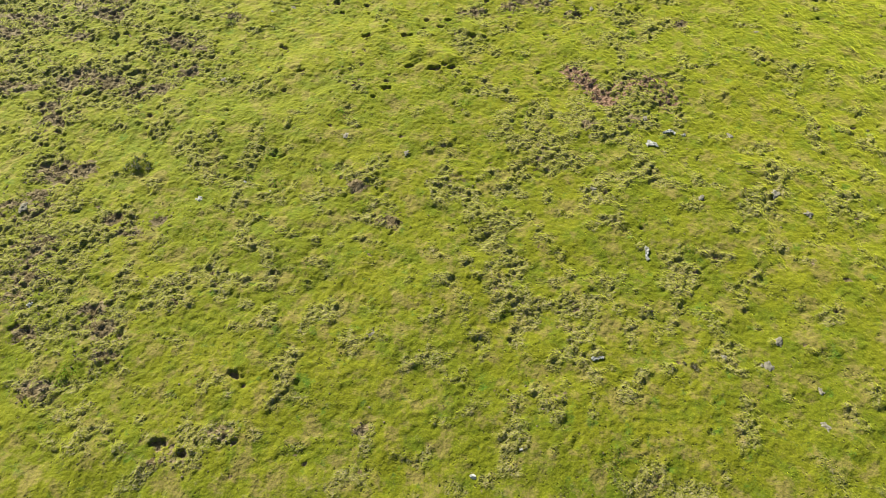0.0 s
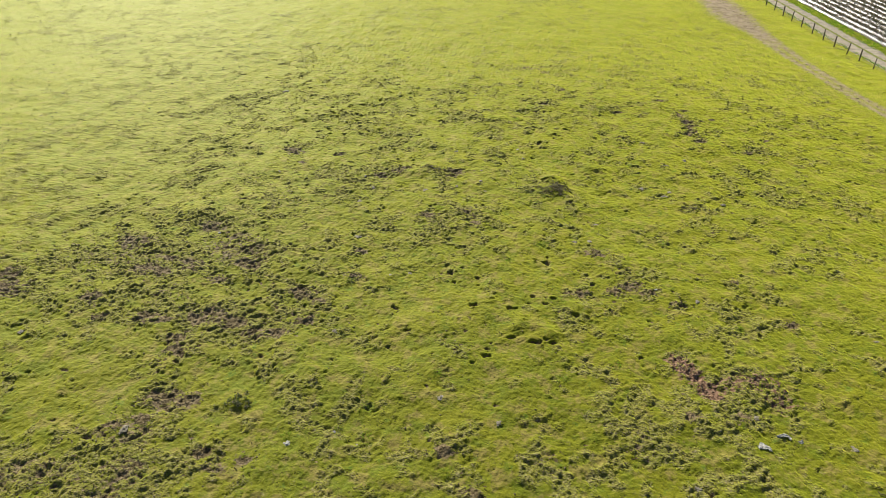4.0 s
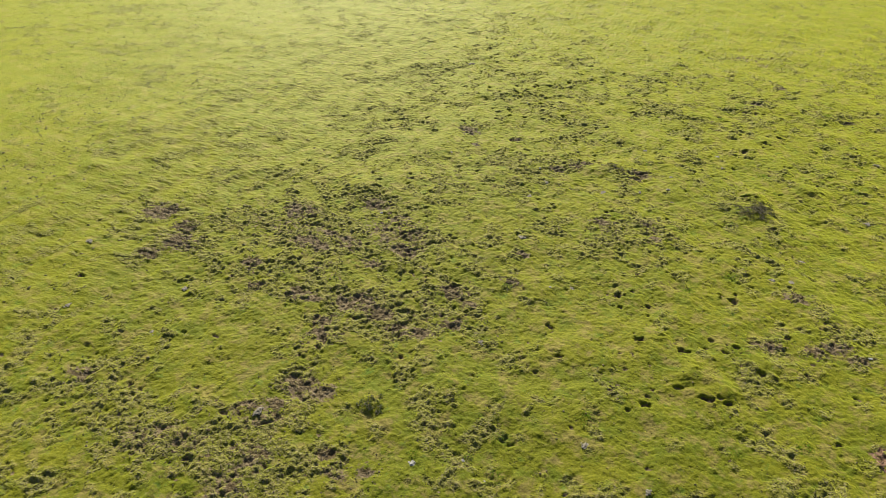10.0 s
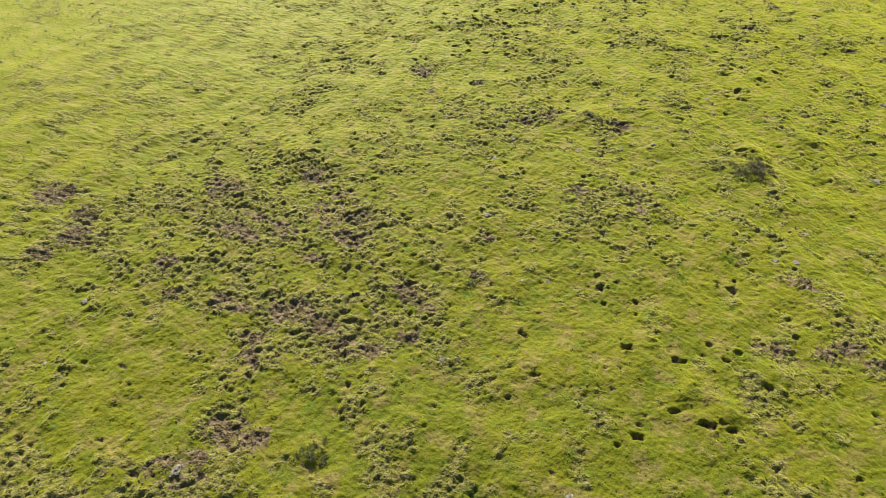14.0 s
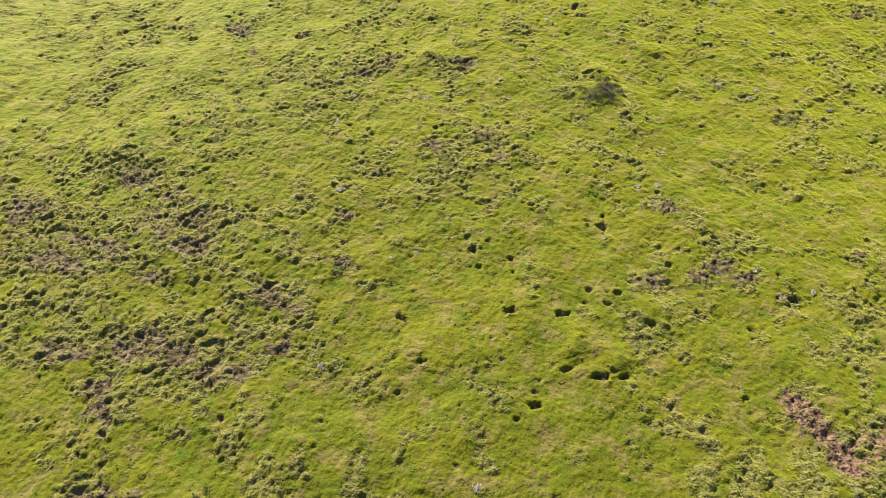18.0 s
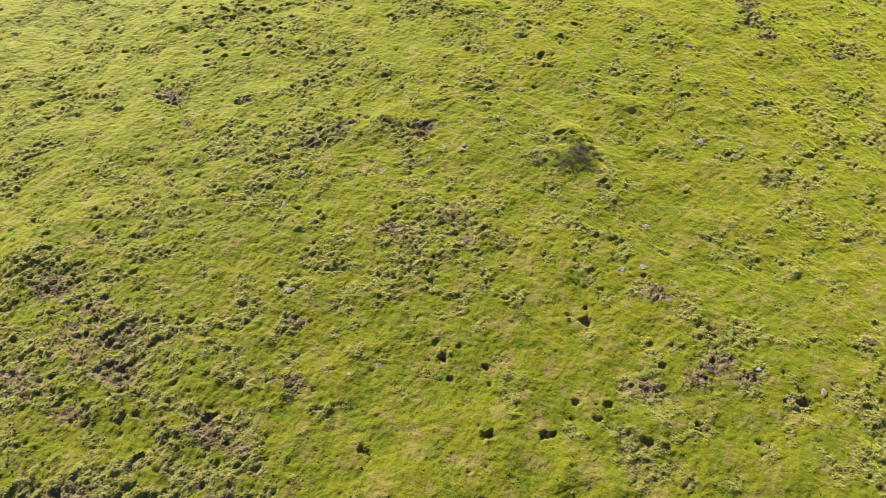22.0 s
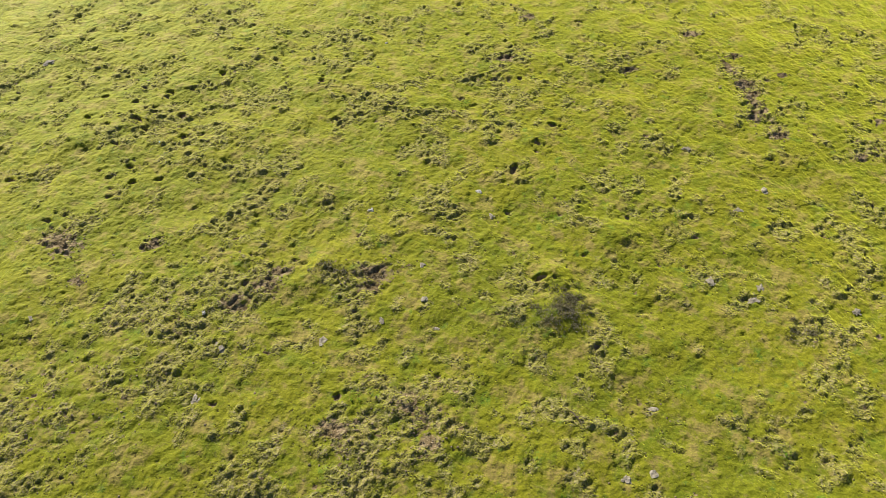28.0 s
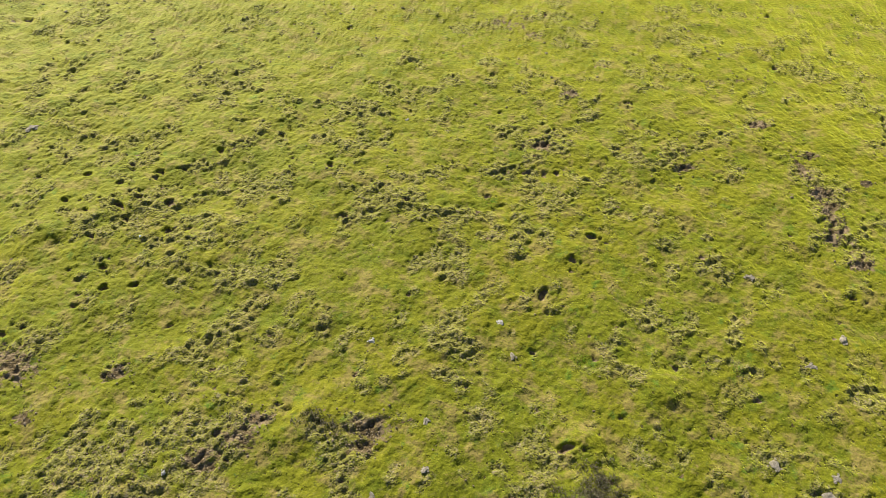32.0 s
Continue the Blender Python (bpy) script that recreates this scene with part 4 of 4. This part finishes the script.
def weed(x, y, wide, high, count, material, name, label, category, group, seed):
    """A clump of leaves: stalks and folded blades that spread from one root."""
    root = settle(new(name), x, y, 0.0, 0.0)
    tagged(root, label, category, group)
    dice = random.Random(seed)
    bm = bmesh.new()
    for k in range(count):
        a, r = dice.uniform(0, 6.28), wide * math.sqrt(dice.random())
        base = Vector((r * math.cos(a), r * math.sin(a), land_z(x + r * math.cos(a), y + r * math.sin(a)) - root.location.z - 0.01))
        way = Vector((math.cos(a + dice.uniform(-1, 1)), math.sin(a + dice.uniform(-1, 1)), 0))
        side = Vector((-way.y, way.x, 0))
        tall = high * dice.uniform(0.5, 1.25) * (1.15 - 0.6 * r / wide)
        leaf = tall * dice.uniform(0.12, 0.26)
        mid = base + way * tall * 0.35 + Vector((0, 0, tall * 0.75))
        tip = base + way * tall * 0.85 + Vector((0, 0, tall * dice.uniform(0.75, 1.0)))
        a1, b1, c1, d1 = bm.verts.new(base), bm.verts.new(mid - side * leaf), bm.verts.new(tip), bm.verts.new(mid + side * leaf)
        bm.faces.new((a1, b1, c1))
        bm.faces.new((a1, c1, d1))
        if k % max(9, count // 6) == 0:
            stalk = bmesh.new()
            tube(stalk, [base, base + way * tall * 0.2 + Vector((0, 0, tall * 0.6)), base + way * tall * 0.4 + Vector((0, 0, tall * 1.15))], 0.006, 4, 0.5)
            part("stalk", stalk, BRUSH, root)
    part("leaves", bm, material, root)
    return root


def tussock(x, y, wide, deep, high, count, label, seed, main=TUSSOCK):
    """Coarse stems that stand in uneven tufts, thick in the middle and ragged at the rim."""
    root = tagged(settle(new("tussock"), x, y), label, "tussock")
    dice = random.Random(seed)
    tufts = [(dice.gauss(0, 0.42), dice.gauss(0, 0.42), dice.uniform(0.5, 1.2)) for _ in range(max(6, count // 28))]
    for material, share, name in ((main, 0.70, "dark_growth"), (DRY_STEM, 0.30, "dry_growth")):
        bm = bmesh.new()
        for k in range(int(count * share)):
            u, v, tall = dice.choice(tufts)
            u, v = u + dice.gauss(0, 0.10), v + dice.gauss(0, 0.10)
            px, py = u * wide, v * deep
            base = Vector((px, py, land_z(x + px, y + py) - root.location.z - 0.02))
            a = dice.uniform(0, 6.28)
            way, side = Vector((math.cos(a), math.sin(a), 0)), Vector((-math.sin(a), math.cos(a), 0))
            tall *= high * dice.uniform(0.5, 1.2)
            half = dice.uniform(0.007, 0.016)
            mid = base + way * tall * 0.3 + Vector((0, 0, tall * 0.7))
            tip = base + way * tall * dice.uniform(0.5, 1.1) + Vector((0, 0, tall * dice.uniform(0.7, 1.0)))
            low = [bm.verts.new(base - side * half), bm.verts.new(base + side * half)]
            top = [bm.verts.new(mid - side * half), bm.verts.new(mid + side * half)]
            bm.faces.new((low[0], low[1], top[1], top[0]))
            bm.faces.new((top[0], top[1], bm.verts.new(tip)))
        tagged(part(name, bm, material, root), kind="stuff")
    return root


# The rough tussock on its hump, and the leafy clumps.
tussock(-0.40, 42.10, 1.00, 1.05, 0.10, 2400, "dark rough tussock of coarse grey stems on a grassy hump", 1)
tussock(-1.85, 41.45, 1.00, 0.60, 0.07, 700, "low spread of coarse dark stems beside a hump", 2, DARK_WEED)
tussock(-12.9, 19.35, 0.62, 0.50, 0.085, 700, "dark green rough tussock on a small hump", 3, DARK_WEED)
tussock(-9.6, 43.6, 1.05, 0.55, 0.09, 480, "low dark tussock of rough grass on a hump", 4)
tussock(8.13, 41.75, 0.75, 0.55, 0.10, 320, "small grey tussock of dry stems in short turf", 5)
tussock(9.1, 10.6, 0.40, 0.28, 0.09, 200, "small grey tussock of dry stems in short turf", 6)
CLUMPS = [
    (-6.9, 18.6, 0.40), (-5.1, 14.2, 0.45), (-12.7, 9.7, 0.55), (9.8, 15.5, 0.40), (5.8, 7.1, 0.60), (-3.2, 17.5, 0.35), (8.2, 16.9, 0.30), (-8.1, 18.9, 0.25), (-10.1, 18.0, 0.25),
    (-7.3, 20.2, 0.5), (-2.6, 32.9, 0.4), (-1.8, 40.2, 0.35), (-7.7, 38.0, 0.35), (-0.9, 35.1, 0.5), (0.5, 29.6, 0.5), (4.6, 47.2, 0.3), (-0.8, 46.9, 0.35),
    (3.4, 25.1, 0.4), (-4.6, 22.6, 0.5), (1.0, 23.7, 0.4), (-10.9, 29.1, 0.3), (-14.6, 33.6, 0.3), (9.5, 29.0, 0.4), (6.3, 36.9, 0.35), (-4.5, 54.0, 0.3), (2.3, 57.4, 0.35),
]
for n, (x, y, wide) in enumerate(CLUMPS):
    weed(x, y, wide, 0.060, int(380 * wide), WEED, "weed_clump", "bright green leafy weed clump in the short turf", "weed", "leafy weeds in the pasture", 10 + n)


def stick(x, y, long, turn, seed):
    bm = bmesh.new()
    dice = random.Random(seed)
    tube(bm, [(long * (k / 5 - 0.5), dice.uniform(-0.03, 0.03), 0.05 + dice.uniform(0, 0.03)) for k in range(6)], 0.022, 6, 0.5)
    tube(bm, [(0, 0, 0.05), (long * 0.12, long * 0.15, 0.09), (long * 0.2, long * 0.24, 0.10)], 0.013, 5, 0.4)
    return tagged(settle(part("stick", bm, STICK), x, y, 0.02, turn), "short dead forked stick lying in the grass", "stick", "sticks on the pasture")


stick(-0.35, 37.8, 0.55, -50, 1)
stick(13.3, 19.6, 0.5, -25, 2)
